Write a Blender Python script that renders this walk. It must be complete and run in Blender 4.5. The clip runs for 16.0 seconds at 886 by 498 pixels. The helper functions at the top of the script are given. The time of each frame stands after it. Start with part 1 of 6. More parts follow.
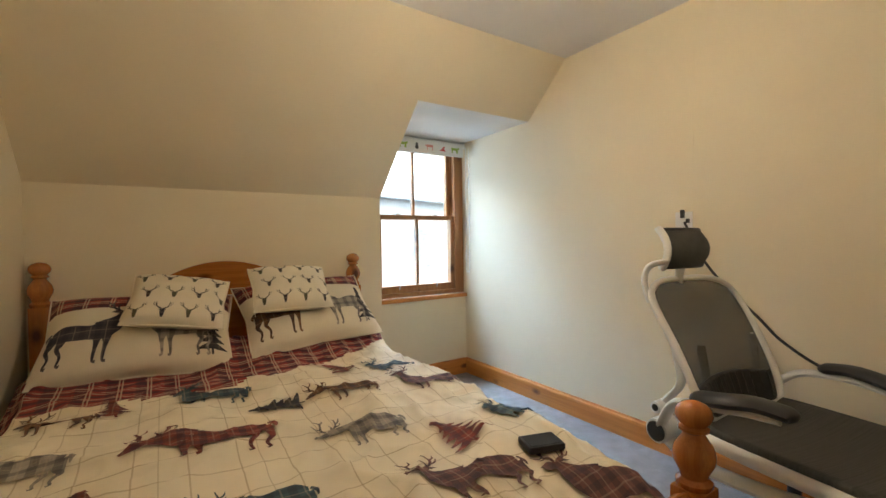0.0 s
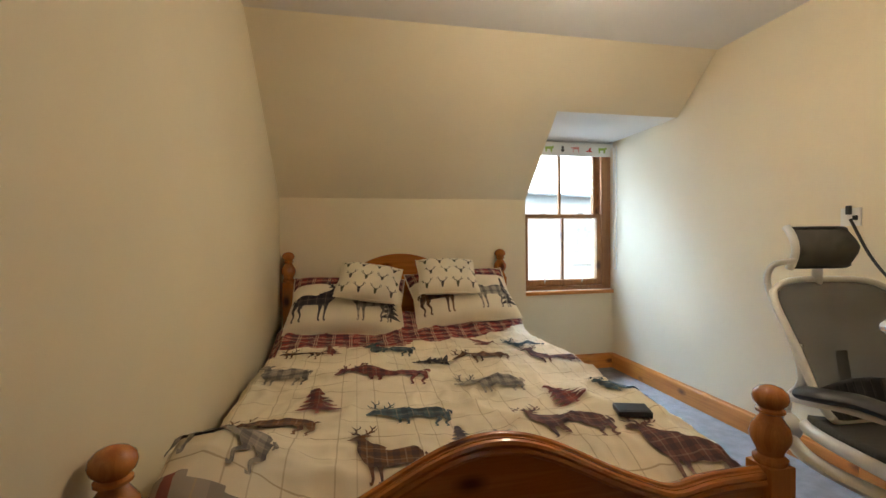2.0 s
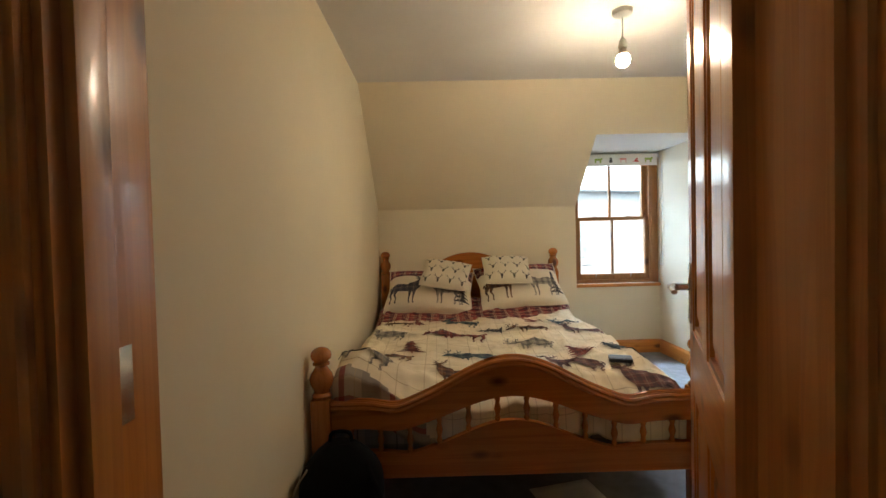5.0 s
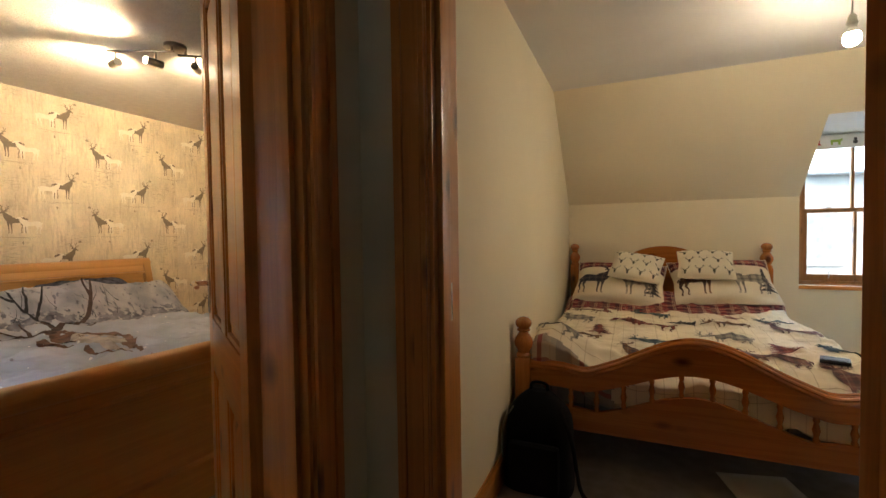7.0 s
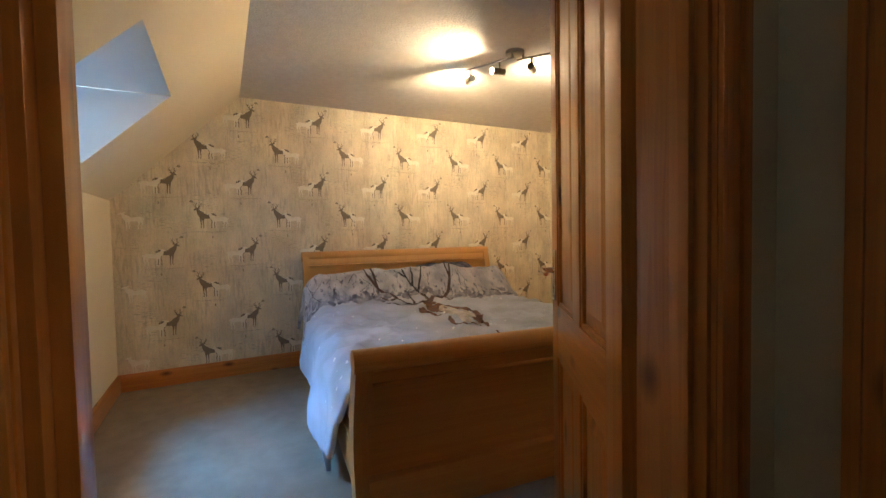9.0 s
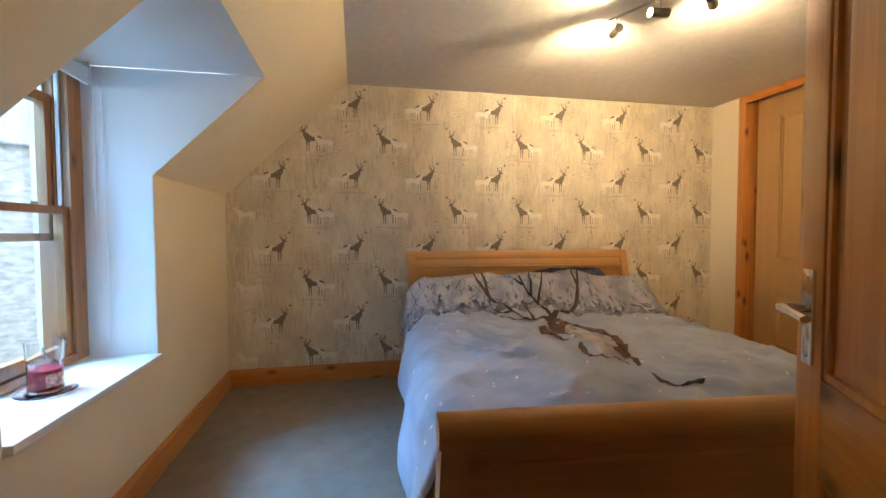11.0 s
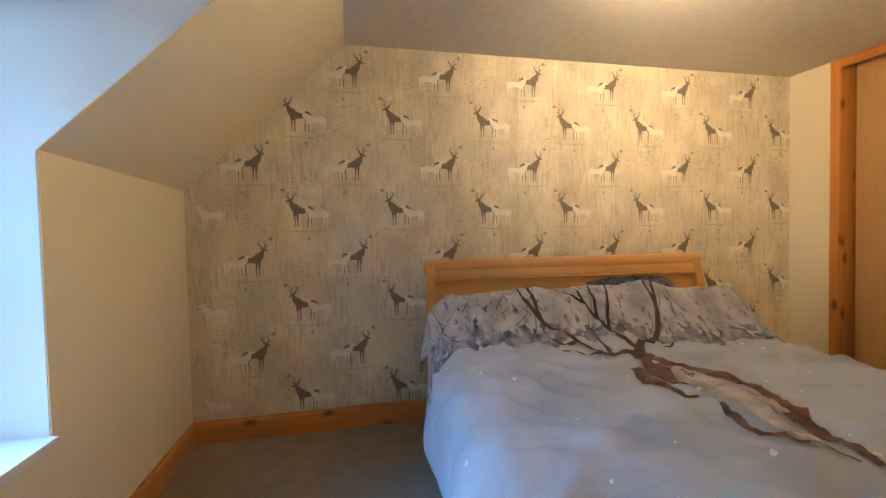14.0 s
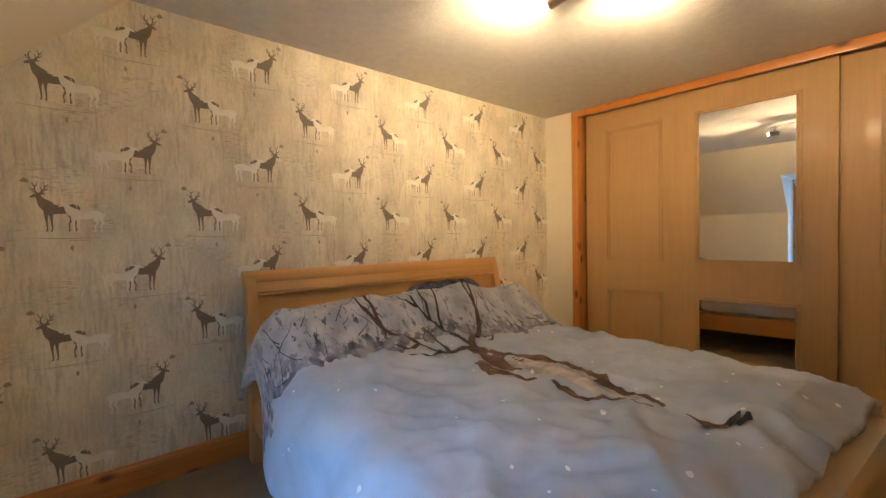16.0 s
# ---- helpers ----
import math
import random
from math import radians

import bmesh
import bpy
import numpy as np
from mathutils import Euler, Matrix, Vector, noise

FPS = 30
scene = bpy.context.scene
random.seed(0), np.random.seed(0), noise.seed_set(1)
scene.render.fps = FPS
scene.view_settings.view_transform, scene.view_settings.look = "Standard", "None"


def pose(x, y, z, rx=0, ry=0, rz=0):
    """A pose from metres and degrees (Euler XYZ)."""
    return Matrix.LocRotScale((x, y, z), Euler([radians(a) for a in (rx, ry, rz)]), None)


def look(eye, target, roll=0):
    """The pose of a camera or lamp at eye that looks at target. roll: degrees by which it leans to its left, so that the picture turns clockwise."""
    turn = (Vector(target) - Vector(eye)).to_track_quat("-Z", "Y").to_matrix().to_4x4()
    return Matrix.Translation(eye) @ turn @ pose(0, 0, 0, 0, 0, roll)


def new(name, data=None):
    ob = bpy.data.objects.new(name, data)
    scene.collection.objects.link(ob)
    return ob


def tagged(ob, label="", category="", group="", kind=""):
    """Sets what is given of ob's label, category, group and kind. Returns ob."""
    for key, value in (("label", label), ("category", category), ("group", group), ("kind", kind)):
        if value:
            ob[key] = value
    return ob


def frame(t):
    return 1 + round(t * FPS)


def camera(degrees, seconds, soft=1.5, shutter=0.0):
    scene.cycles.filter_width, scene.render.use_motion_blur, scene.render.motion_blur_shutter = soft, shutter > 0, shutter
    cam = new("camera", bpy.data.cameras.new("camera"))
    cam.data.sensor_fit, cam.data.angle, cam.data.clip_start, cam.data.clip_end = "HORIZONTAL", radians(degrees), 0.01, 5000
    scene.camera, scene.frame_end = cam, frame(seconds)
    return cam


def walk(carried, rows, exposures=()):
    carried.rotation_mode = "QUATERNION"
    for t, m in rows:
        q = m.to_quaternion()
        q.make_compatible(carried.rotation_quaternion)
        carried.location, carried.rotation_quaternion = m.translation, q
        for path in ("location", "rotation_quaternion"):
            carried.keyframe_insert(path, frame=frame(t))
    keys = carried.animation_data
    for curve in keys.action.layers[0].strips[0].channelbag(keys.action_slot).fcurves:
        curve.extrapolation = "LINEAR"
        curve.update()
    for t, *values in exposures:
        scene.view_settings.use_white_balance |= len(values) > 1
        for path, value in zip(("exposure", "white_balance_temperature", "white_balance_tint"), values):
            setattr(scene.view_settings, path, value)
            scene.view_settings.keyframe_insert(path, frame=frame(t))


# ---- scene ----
cam = camera(92.0, 16.0)
PATH = [
    (0, (1.029, 0.664, 1.103), (2.128, 2.335, 1.069), -0.9),
    (0.5, (1.046, 0.594, 1.094), (1.912, 2.396, 1.061), -0.8),
    (1, (1.054, 0.495, 1.105), (1.712, 2.383, 1.066), -0.7),
    (1.5, (1.046, 0.391, 1.097), (1.56, 2.323, 1.059), -0.6),
    (2, (1.017, 0.262, 1.105), (1.412, 2.222, 1.065), -0.6),
    (2.5, (1.004, 0.161, 1.124), (1.288, 2.14, 1.084), -0.7),
    (3, (1.003, 0.056, 1.124), (1.217, 2.044, 1.08), -0.8),
    (3.5, (1.01, -0.065, 1.117), (1.141, 1.93, 1.073), -0.7),
    (3.7, (1.028, -0.116, 1.11), (1.125, 1.881, 1.079), -1.1),
    (5.8, (1.029, -0.734, 1.148), (0.946, 1.264, 1.092), -0.6),
    (6, (1.031, -0.774, 1.147), (0.873, 1.219, 1.089), -0.6),
    (6.5, (1.046, -0.864, 1.138), (0.606, 1.086, 1.079), -0.7),
    (7, (1.05, -0.942, 1.131), (0.246, 0.888, 1.07), -0.8),
    (7.5, (1.042, -0.995, 1.125), (-0.119, 0.632, 1.058), -1.0),
    (8, (1.021, -1.024, 1.115), (-0.431, 0.35, 1.049), -1.0),
    (8.5, (0.963, -0.996, 1.117), (-0.693, 0.123, 1.047), -1.1),
    (9, (0.863, -0.935, 1.117), (-0.916, -0.024, 1.043), -1.1),
    (9.5, (0.732, -0.88, 1.119), (-1.12, -0.127, 1.043), -1.3),
    (9.7, (0.677, -0.852, 1.124), (-1.191, -0.143, 1.042), -0.6),
    (11.8, (0.156, -0.721, 1.115), (-1.822, -0.431, 1.052), -1.4),
    (12, (0.096, -0.73, 1.109), (-1.882, -0.445, 1.045), -1.5),
    (12.5, (-0.037, -0.725, 1.118), (-2.018, -0.456, 1.052), -1.5),
    (13, (-0.165, -0.732, 1.112), (-2.147, -0.469, 1.045), -1.4),
    (13.5, (-0.31, -0.746, 1.115), (-2.287, -0.452, 1.05), -1.2),
    (14, (-0.4, -0.788, 1.125), (-2.352, -0.36, 1.061), -1.2),
    (14.5, (-0.469, -0.863, 1.112), (-2.354, -0.199, 1.056), -1.3),
    (15, (-0.523, -0.924, 1.123), (-2.315, -0.037, 1.068), -1.3),
    (15.5, (-0.558, -0.976, 1.114), (-2.229, 0.123, 1.066), -1.3),
    (16, (-0.559, -1.034, 1.139), (-2.057, 0.29, 1.082), -1.1),
]
walk(cam, [(t, look(eye, target, roll)) for t, eye, target, roll in PATH], [(0, 1.3), (16, 1.3)])

# ---- world, daylight and lamps ----
world = bpy.data.worlds.new("world")
scene.world = world
world.use_nodes = True
wn = world.node_tree.nodes
sky = wn.new("ShaderNodeTexSky")
sky.sky_type, sky.sun_disc = "NISHITA", False
sky.dust_density, sky.air_density = 6.0, 1.0
sky.sun_elevation, sky.sun_rotation = radians(35), radians(200)
wn["Background"].inputs["Strength"].default_value = 0.15
world.node_tree.links.new(sky.outputs["Color"], wn["Background"].inputs["Color"])
sun_data = bpy.data.lights.new("sun", "SUN")
sun_data.energy, sun_data.angle, sun_data.color = 1.0, radians(12), (1.0, 0.97, 0.92)
new("sun", sun_data).matrix_world = look((0, 0, 30), (4, 12, 0))


def window_light(name, eye, target, w, h, power, color):
    d = bpy.data.lights.new(name, "AREA")
    d.shape, d.size, d.size_y, d.energy, d.color = "RECTANGLE", w, h, power, color
    new(name, d).matrix_world = look(eye, target)


def spot_light(name, at, target, power, color, cone=80):
    d = bpy.data.lights.new(name, "SPOT")
    d.energy, d.color, d.spot_size, d.spot_blend, d.shadow_soft_size = power, color, radians(cone), 1.0, 0.035
    new(name, d).matrix_world = look(at, target)


BULB_STRENGTH, SPOT_POWER = 218.0, 36.0
WARM = (1.0, 0.74, 0.44)
DAY, DAY_B = (0.46, 0.68, 1.0), (0.14, 0.47, 1.0)
window_light("daylight_bedroom", (1.60, 4.50, 1.15), (3.05, 2.75, 1.10), 1.0, 1.5, 17, DAY)
window_light("daylight_bedroom_above", (2.73, 5.0, 3.1), (2.25, 2.0, 0.5), 1.2, 1.0, 220, DAY)
window_light("daylight_deer_room", (-0.30, -2.85, 1.25), (-1.75, -1.35, 1.05), 0.9, 1.4, 11, DAY_B)
window_light("daylight_deer_room_above", (-1.40, -3.35, 3.1), (-1.60, -0.2, 0.55), 1.2, 1.0, 175, DAY_B)

# ---- materials ----


def mat(name, color, rough=0.6, metal=0.0, vary=0.12, scale=6.0, bump=0.0, bump_scale=120.0, fine=0.0, spec=0.5, stretch=(1, 1, 1), coat=0.0):
    """A painted or woven surface: two scales of tone variation and a fine relief."""
    m = bpy.data.materials.new(name)
    m.use_nodes = True
    nt = m.node_tree
    N, L = nt.nodes, nt.links
    b = N["Principled BSDF"]
    b.inputs["Roughness"].default_value, b.inputs["Metallic"].default_value = rough, metal
    b.inputs["Specular IOR Level"].default_value = spec
    b.inputs["Coat Weight"].default_value = coat
    co = N.new("ShaderNodeTexCoord")
    mp = N.new("ShaderNodeMapping")
    mp.inputs["Scale"].default_value = stretch
    L.new(co.outputs["Object"], mp.inputs["Vector"])
    n1 = N.new("ShaderNodeTexNoise")
    n1.inputs["Scale"].default_value, n1.inputs["Detail"].default_value = scale, 5
    L.new(mp.outputs[0], n1.inputs["Vector"])
    n2 = N.new("ShaderNodeTexNoise")
    n2.inputs["Scale"].default_value, n2.inputs["Detail"].default_value = bump_scale, 3
    L.new(mp.outputs[0], n2.inputs["Vector"])
    ramp = N.new("ShaderNodeValToRGB")
    c = Vector(color)
    ramp.color_ramp.elements[0].position, ramp.color_ramp.elements[1].position = 0.3, 0.7
    ramp.color_ramp.elements[0].color = (*(c * (1 - vary)), 1)
    ramp.color_ramp.elements[1].color = (*[min(0.95, v) for v in c * (1 + vary)], 1)
    add = N.new("ShaderNodeMath")
    add.operation = "MULTIPLY_ADD"
    add.inputs[1].default_value, add.inputs[2].default_value = fine, 0
    L.new(n2.outputs["Fac"], add.inputs[0])
    add2 = N.new("ShaderNodeMath")
    add2.operation = "ADD"
    L.new(n1.outputs["Fac"], add2.inputs[0])
    L.new(add.outputs[0], add2.inputs[1])
    sub = N.new("ShaderNodeMath")
    sub.operation = "SUBTRACT"
    sub.inputs[1].default_value = fine * 0.5
    L.new(add2.outputs[0], sub.inputs[0])
    L.new(sub.outputs[0], ramp.inputs[0])
    L.new(ramp.outputs[0], b.inputs["Base Color"])
    if bump:
        bp = N.new("ShaderNodeBump")
        bp.inputs["Strength"].default_value, bp.inputs["Distance"].default_value = bump, 0.004
        L.new(n2.outputs["Fac"], bp.inputs["Height"])
        L.new(bp.outputs[0], b.inputs["Normal"])
    return m


def pine(name, axis, light, dark, rough=0.32, coat=0.3, knots=True):
    """Varnished pine: long grain along an axis, growth lines, scattered knots."""
    m = bpy.data.materials.new(name)
    m.use_nodes = True
    nt = m.node_tree
    N, L = nt.nodes, nt.links
    b = N["Principled BSDF"]
    b.inputs["Coat Weight"].default_value, b.inputs["Coat Roughness"].default_value = coat, 0.15
    co = N.new("ShaderNodeTexCoord")
    info = N.new("ShaderNodeObjectInfo")
    sc = N.new("ShaderNodeVectorMath")
    sc.operation = "SCALE"
    sc.inputs[0].default_value = (7.3, 3.1, 5.7)
    L.new(info.outputs["Random"], sc.inputs["Scale"])
    ad = N.new("ShaderNodeVectorMath")
    ad.operation = "ADD"
    L.new(co.outputs["Object"], ad.inputs[0])
    L.new(sc.outputs[0], ad.inputs[1])
    mp = N.new("ShaderNodeMapping")
    s = [30.0, 30.0, 30.0]
    s["xyz".index(axis)] = 0.9
    mp.inputs["Scale"].default_value = s
    L.new(ad.outputs[0], mp.inputs["Vector"])
    grain = N.new("ShaderNodeTexNoise")
    grain.inputs["Scale"].default_value, grain.inputs["Detail"].default_value, grain.inputs["Distortion"].default_value = 1.6, 6, 0.5
    L.new(mp.outputs[0], grain.inputs["Vector"])
    lines = N.new("ShaderNodeMath")
    lines.operation = "MULTIPLY"
    lines.inputs[1].default_value = 38
    L.new(grain.outputs["Fac"], lines.inputs[0])
    sine = N.new("ShaderNodeMath")
    sine.operation = "SINE"
    L.new(lines.outputs[0], sine.inputs[0])
    ramp = N.new("ShaderNodeValToRGB")
    ramp.color_ramp.elements[0].position, ramp.color_ramp.elements[1].position = 0.25, 0.75
    ramp.color_ramp.elements[0].color, ramp.color_ramp.elements[1].color = (*dark, 1), (*light, 1)
    mix0 = N.new("ShaderNodeMath")
    mix0.operation = "MULTIPLY_ADD"
    mix0.inputs[1].default_value = 0.08
    L.new(sine.outputs[0], mix0.inputs[0])
    L.new(grain.outputs["Fac"], mix0.inputs[2])
    L.new(mix0.outputs[0], ramp.inputs[0])
    last = ramp.outputs[0]
    if knots:
        mk = N.new("ShaderNodeMapping")
        ks = [9.0, 9.0, 9.0]
        ks["xyz".index(axis)] = 4.6
        mk.inputs["Scale"].default_value = ks
        L.new(ad.outputs[0], mk.inputs["Vector"])
        vor = N.new("ShaderNodeTexVoronoi")
        vor.inputs["Scale"].default_value = 0.9
        L.new(mk.outputs[0], vor.inputs["Vector"])
        kr = N.new("ShaderNodeValToRGB")
        kr.color_ramp.elements[0].position, kr.color_ramp.elements[1].position = 0.08, 0.22
        kr.color_ramp.elements[0].color, kr.color_ramp.elements[1].color = (0.16, 0.10, 0.08, 1), (1, 1, 1, 1)
        L.new(vor.outputs["Distance"], kr.inputs[0])
        mx = N.new("ShaderNodeMix")
        mx.data_type, mx.blend_type = "RGBA", "MULTIPLY"
        mx.inputs["Factor"].default_value = 0.9
        L.new(last, mx.inputs["A"])
        L.new(kr.outputs[0], mx.inputs["B"])
        last = mx.outputs["Result"]
    L.new(last, b.inputs["Base Color"])
    b.inputs["Roughness"].default_value = rough
    bp = N.new("ShaderNodeBump")
    bp.inputs["Strength"].default_value, bp.inputs["Distance"].default_value = 0.15, 0.001
    L.new(mix0.outputs[0], bp.inputs["Height"])
    L.new(bp.outputs[0], b.inputs["Normal"])
    return m


def glass_mat(name, tint=(1, 1, 1), rough=0.0):
    m = bpy.data.materials.new(name)
    m.use_nodes = True
    nt = m.node_tree
    N, L = nt.nodes, nt.links
    b = N["Principled BSDF"]
    b.inputs["Base Color"].default_value = (*tint, 1)
    b.inputs["Transmission Weight"].default_value, b.inputs["Roughness"].default_value, b.inputs["IOR"].default_value = 1, rough, 1.45
    return m


def glow_mat(name, color, strength):
    m = bpy.data.materials.new(name)
    m.use_nodes = True
    b = m.node_tree.nodes["Principled BSDF"]
    b.inputs["Base Color"].default_value = (*color, 1)
    b.inputs["Emission Color"].default_value, b.inputs["Emission Strength"].default_value = (*color, 1), strength
    return m


CREAM = mat("cream_wall_paint", (0.76, 0.665, 0.475), 0.75, vary=0.025, scale=2.5, bump=0.12, bump_scale=260)
PALE = mat("pale_dormer_paint", (0.78, 0.76, 0.70), 0.6, vary=0.02, scale=2.5, bump=0.08, bump_scale=240)
WHITE_CEIL = mat("white_ceiling_paint", (0.74, 0.71, 0.66), 0.85, vary=0.03, scale=3, bump=0.25, bump_scale=140)
TEXTURED_CEIL = mat("textured_ceiling_paint", (0.72, 0.68, 0.62), 0.8, vary=0.05, scale=20, bump=0.9, bump_scale=85)
CARPET_WARM = mat("taupe_carpet", (0.30, 0.24, 0.185), 0.95, vary=0.12, scale=9, bump=0.9, bump_scale=420, fine=0.9, spec=0.1)
CARPET = mat("grey_carpet", (0.27, 0.25, 0.235), 0.95, vary=0.16, scale=14, bump=0.9, bump_scale=420, fine=0.9, spec=0.1)
PINE_Z = pine("varnished_pine_upright", "z", (0.63, 0.25, 0.050), (0.48, 0.163, 0.026))
BEDPINE_Z = pine("bed_pine_upright", "z", (0.47, 0.165, 0.030), (0.34, 0.105, 0.017), 0.26, 0.5)
PINE_X = pine("varnished_pine_along_x", "x", (0.63, 0.25, 0.050), (0.48, 0.163, 0.026))
BEDPINE_X = pine("bed_pine_along_x", "x", (0.47, 0.165, 0.030), (0.34, 0.105, 0.017), 0.26, 0.5)
PINE_Y = pine("varnished_pine_along_y", "y", (0.63, 0.25, 0.050), (0.48, 0.163, 0.026))
BEDPINE_Y = pine("bed_pine_along_y", "y", (0.47, 0.165, 0.030), (0.34, 0.105, 0.017), 0.26, 0.5)
OAK_X = pine("waxed_oak_along_x", "x", (0.62, 0.325, 0.105), (0.53, 0.262, 0.078), 0.42, 0.12, False)
OAK_Y = pine("waxed_oak_along_y", "y", (0.62, 0.325, 0.105), (0.53, 0.262, 0.078), 0.42, 0.12, False)
OAK_Z = pine("waxed_oak_upright", "z", (0.62, 0.325, 0.105), (0.53, 0.262, 0.078), 0.42, 0.12, False)
LAMINATE = pine("wardrobe_beech_veneer", "z", (0.50, 0.295, 0.11), (0.455, 0.262, 0.095), 0.5, 0.05, False)
WINDOW_WOOD = pine("window_pine", "z", (0.36, 0.165, 0.052), (0.25, 0.098, 0.027), 0.4, 0.15)
CHROME = mat("chrome", (0.75, 0.75, 0.76), 0.12, 1.0, vary=0.02)
NICKEL = mat("brushed_nickel", (0.42, 0.40, 0.37), 0.32, 1.0, vary=0.05, scale=60)
WHITE_PLASTIC = mat("white_plastic", (0.78, 0.77, 0.73), 0.35, vary=0.02)
BLACK_PLASTIC = mat("black_plastic", (0.02, 0.02, 0.022), 0.4, vary=0.1)
GLASS = glass_mat("window_glass")
MIRROR = mat("mirror_silver", (0.88, 0.88, 0.88), 0.02, 1.0, vary=0.0)
WHITE_SILL = mat("white_gloss_paint", (0.80, 0.80, 0.78), 0.25, vary=0.02)

# ---- mesh helpers ----


def box(bm, x0, x1, y0, y1, z0, z1, bevel=0.0):
    g = bmesh.ops.create_cube(bm, size=1, matrix=Matrix.Translation(((x0 + x1) / 2, (y0 + y1) / 2, (z0 + z1) / 2)) @ Matrix.Diagonal((abs(x1 - x0), abs(y1 - y0), abs(z1 - z0), 1)))
    if bevel:
        es = {e for v in g["verts"] for e in v.link_edges}
        bmesh.ops.bevel(bm, geom=list(es), offset=bevel, segments=2, affect="EDGES", profile=0.7)
    return bm


def cuboid(x0, x1, y0, y1, z0, z1, bevel=0.0):
    return box(bmesh.new(), x0, x1, y0, y1, z0, z1, bevel)


def prism(bm, outline, a0, a1, axis="x"):
    """Extrude a plane outline along an axis; the outline's pairs are the two other coordinates in order."""
    def at(p, a):
        return (a, p[0], p[1]) if axis == "x" else (p[0], a, p[1]) if axis == "y" else (p[0], p[1], a)
    v0 = [bm.verts.new(at(p, a0)) for p in outline]
    v1 = [bm.verts.new(at(p, a1)) for p in outline]
    n = len(outline)
    bm.faces.new(v0)
    bm.faces.new(v1[::-1])
    for i in range(n):
        bm.faces.new((v0[(i + 1) % n], v0[i], v1[i], v1[(i + 1) % n]))
    bmesh.ops.recalc_face_normals(bm, faces=bm.faces)
    return bm


def lathe(bm, profile, at=(0, 0, 0), seg=20):
    """Turn a profile of (radius, height) pairs about an upright axis."""
    rings = []
    for r, z in profile:
        rings.append([bm.verts.new((at[0] + r * math.cos(2 * math.pi * k / seg), at[1] + r * math.sin(2 * math.pi * k / seg), at[2] + z)) for k in range(seg)])
    for a, b in zip(rings, rings[1:]):
        for k in range(seg):
            bm.faces.new((a[k], a[(k + 1) % seg], b[(k + 1) % seg], b[k]))
    bm.faces.new(rings[0][::-1])
    bm.faces.new(rings[-1])
    return bm


def tube(bm, pts, r, seg=8, flat=1.0):
    """A round bar along a line of points."""
    pts = [Vector(p) for p in pts]
    rings = []
    side = None
    for i, p in enumerate(pts):
        d = (pts[min(i + 1, len(pts) - 1)] - pts[max(i - 1, 0)]).normalized()
        if side is None:
            side = d.cross(Vector((0, 0, 1)))
            if side.length < 0.1:
                side = d.cross(Vector((1, 0, 0)))
        side = (side - d * side.dot(d)).normalized()
        up = side.cross(d)
        rr = r[i] if isinstance(r, (list, tuple)) else r
        rings.append([bm.verts.new(p + side * (rr * math.cos(2 * math.pi * k / seg)) + up * (rr * flat * math.sin(2 * math.pi * k / seg))) for k in range(seg)])
    for a, b in zip(rings, rings[1:]):
        for k in range(seg):
            bm.faces.new((a[k], a[(k + 1) % seg], b[(k + 1) % seg], b[k]))
    bm.faces.new(rings[0][::-1])
    bm.faces.new(rings[-1])
    bmesh.ops.recalc_face_normals(bm, faces=bm.faces)
    return bm


def curve(points, n=8):
    """A smooth line through points (Catmull-Rom)."""
    p = [Vector(q) for q in points]
    p = [p[0] * 2 - p[1]] + p + [p[-1] * 2 - p[-2]]
    out = []
    for i in range(1, len(p) - 2):
        for k in range(n):
            t = k / n
            out.append(0.5 * (2 * p[i] + (p[i + 1] - p[i - 1]) * t + (2 * p[i - 1] - 5 * p[i] + 4 * p[i + 1] - p[i + 2]) * t * t + (3 * p[i] - p[i - 1] - 3 * p[i + 1] + p[i + 2]) * t ** 3))
    return out + [p[-2]]


def mesh_of(name, bm, smooth=False):
    me = bpy.data.meshes.new(name)
    bm.to_mesh(me)
    bm.free()
    if smooth:
        me.shade_smooth()
        me.set_sharp_from_angle(angle=radians(40))
    return me


def part(name, bm, material, parent=None, label="", smooth=True):
    ob = new(name, mesh_of(name, bm, smooth))
    ob.data.materials.append(material)
    if parent:
        ob.parent = parent
    return tagged(ob, label)


def structure(name, bm, material, label="", parent=None, category=""):
    ob = part(name, bm, material, parent, label, False)
    if not parent:
        tagged(ob, label, category or name.split("_")[0], kind="structure")
    return ob


def thing(name, label, category, at=(0, 0, 0), group="", turn=0.0):
    ob = new(name)
    ob.empty_display_size = 0.1
    ob.matrix_basis = pose(*at, 0, 0, turn)
    return tagged(ob, label, category, group)


# ---- the rooms ----
H = 2.24                       # ceilings
AX0, AX1 = 0.50, 3.17          # bedroom: side walls
AK, AKZ, AT = 3.36, 1.41, 2.49  # bedroom: knee wall, its height, top of the slope
AD, ADZ = 2.29, 1.925          # bedroom dormer: cheek and ceiling
BX, BY1 = -2.975, 2.43         # deer room: papered wall, wall beside the wardrobe
BK, BKZ, BT = -1.655, 1.395, -0.785
BD0, BD1, BDZ = -1.855, -0.95, 1.877
DOOR_H = 2.03
A_L, A_R = 0.66, 1.45          # bedroom doorway
B_N, B_S = -0.30, -1.05        # deer room doorway


def slope_y(z, k, kz, t):
    return k + (t - k) * (z - kz) / (H - kz)


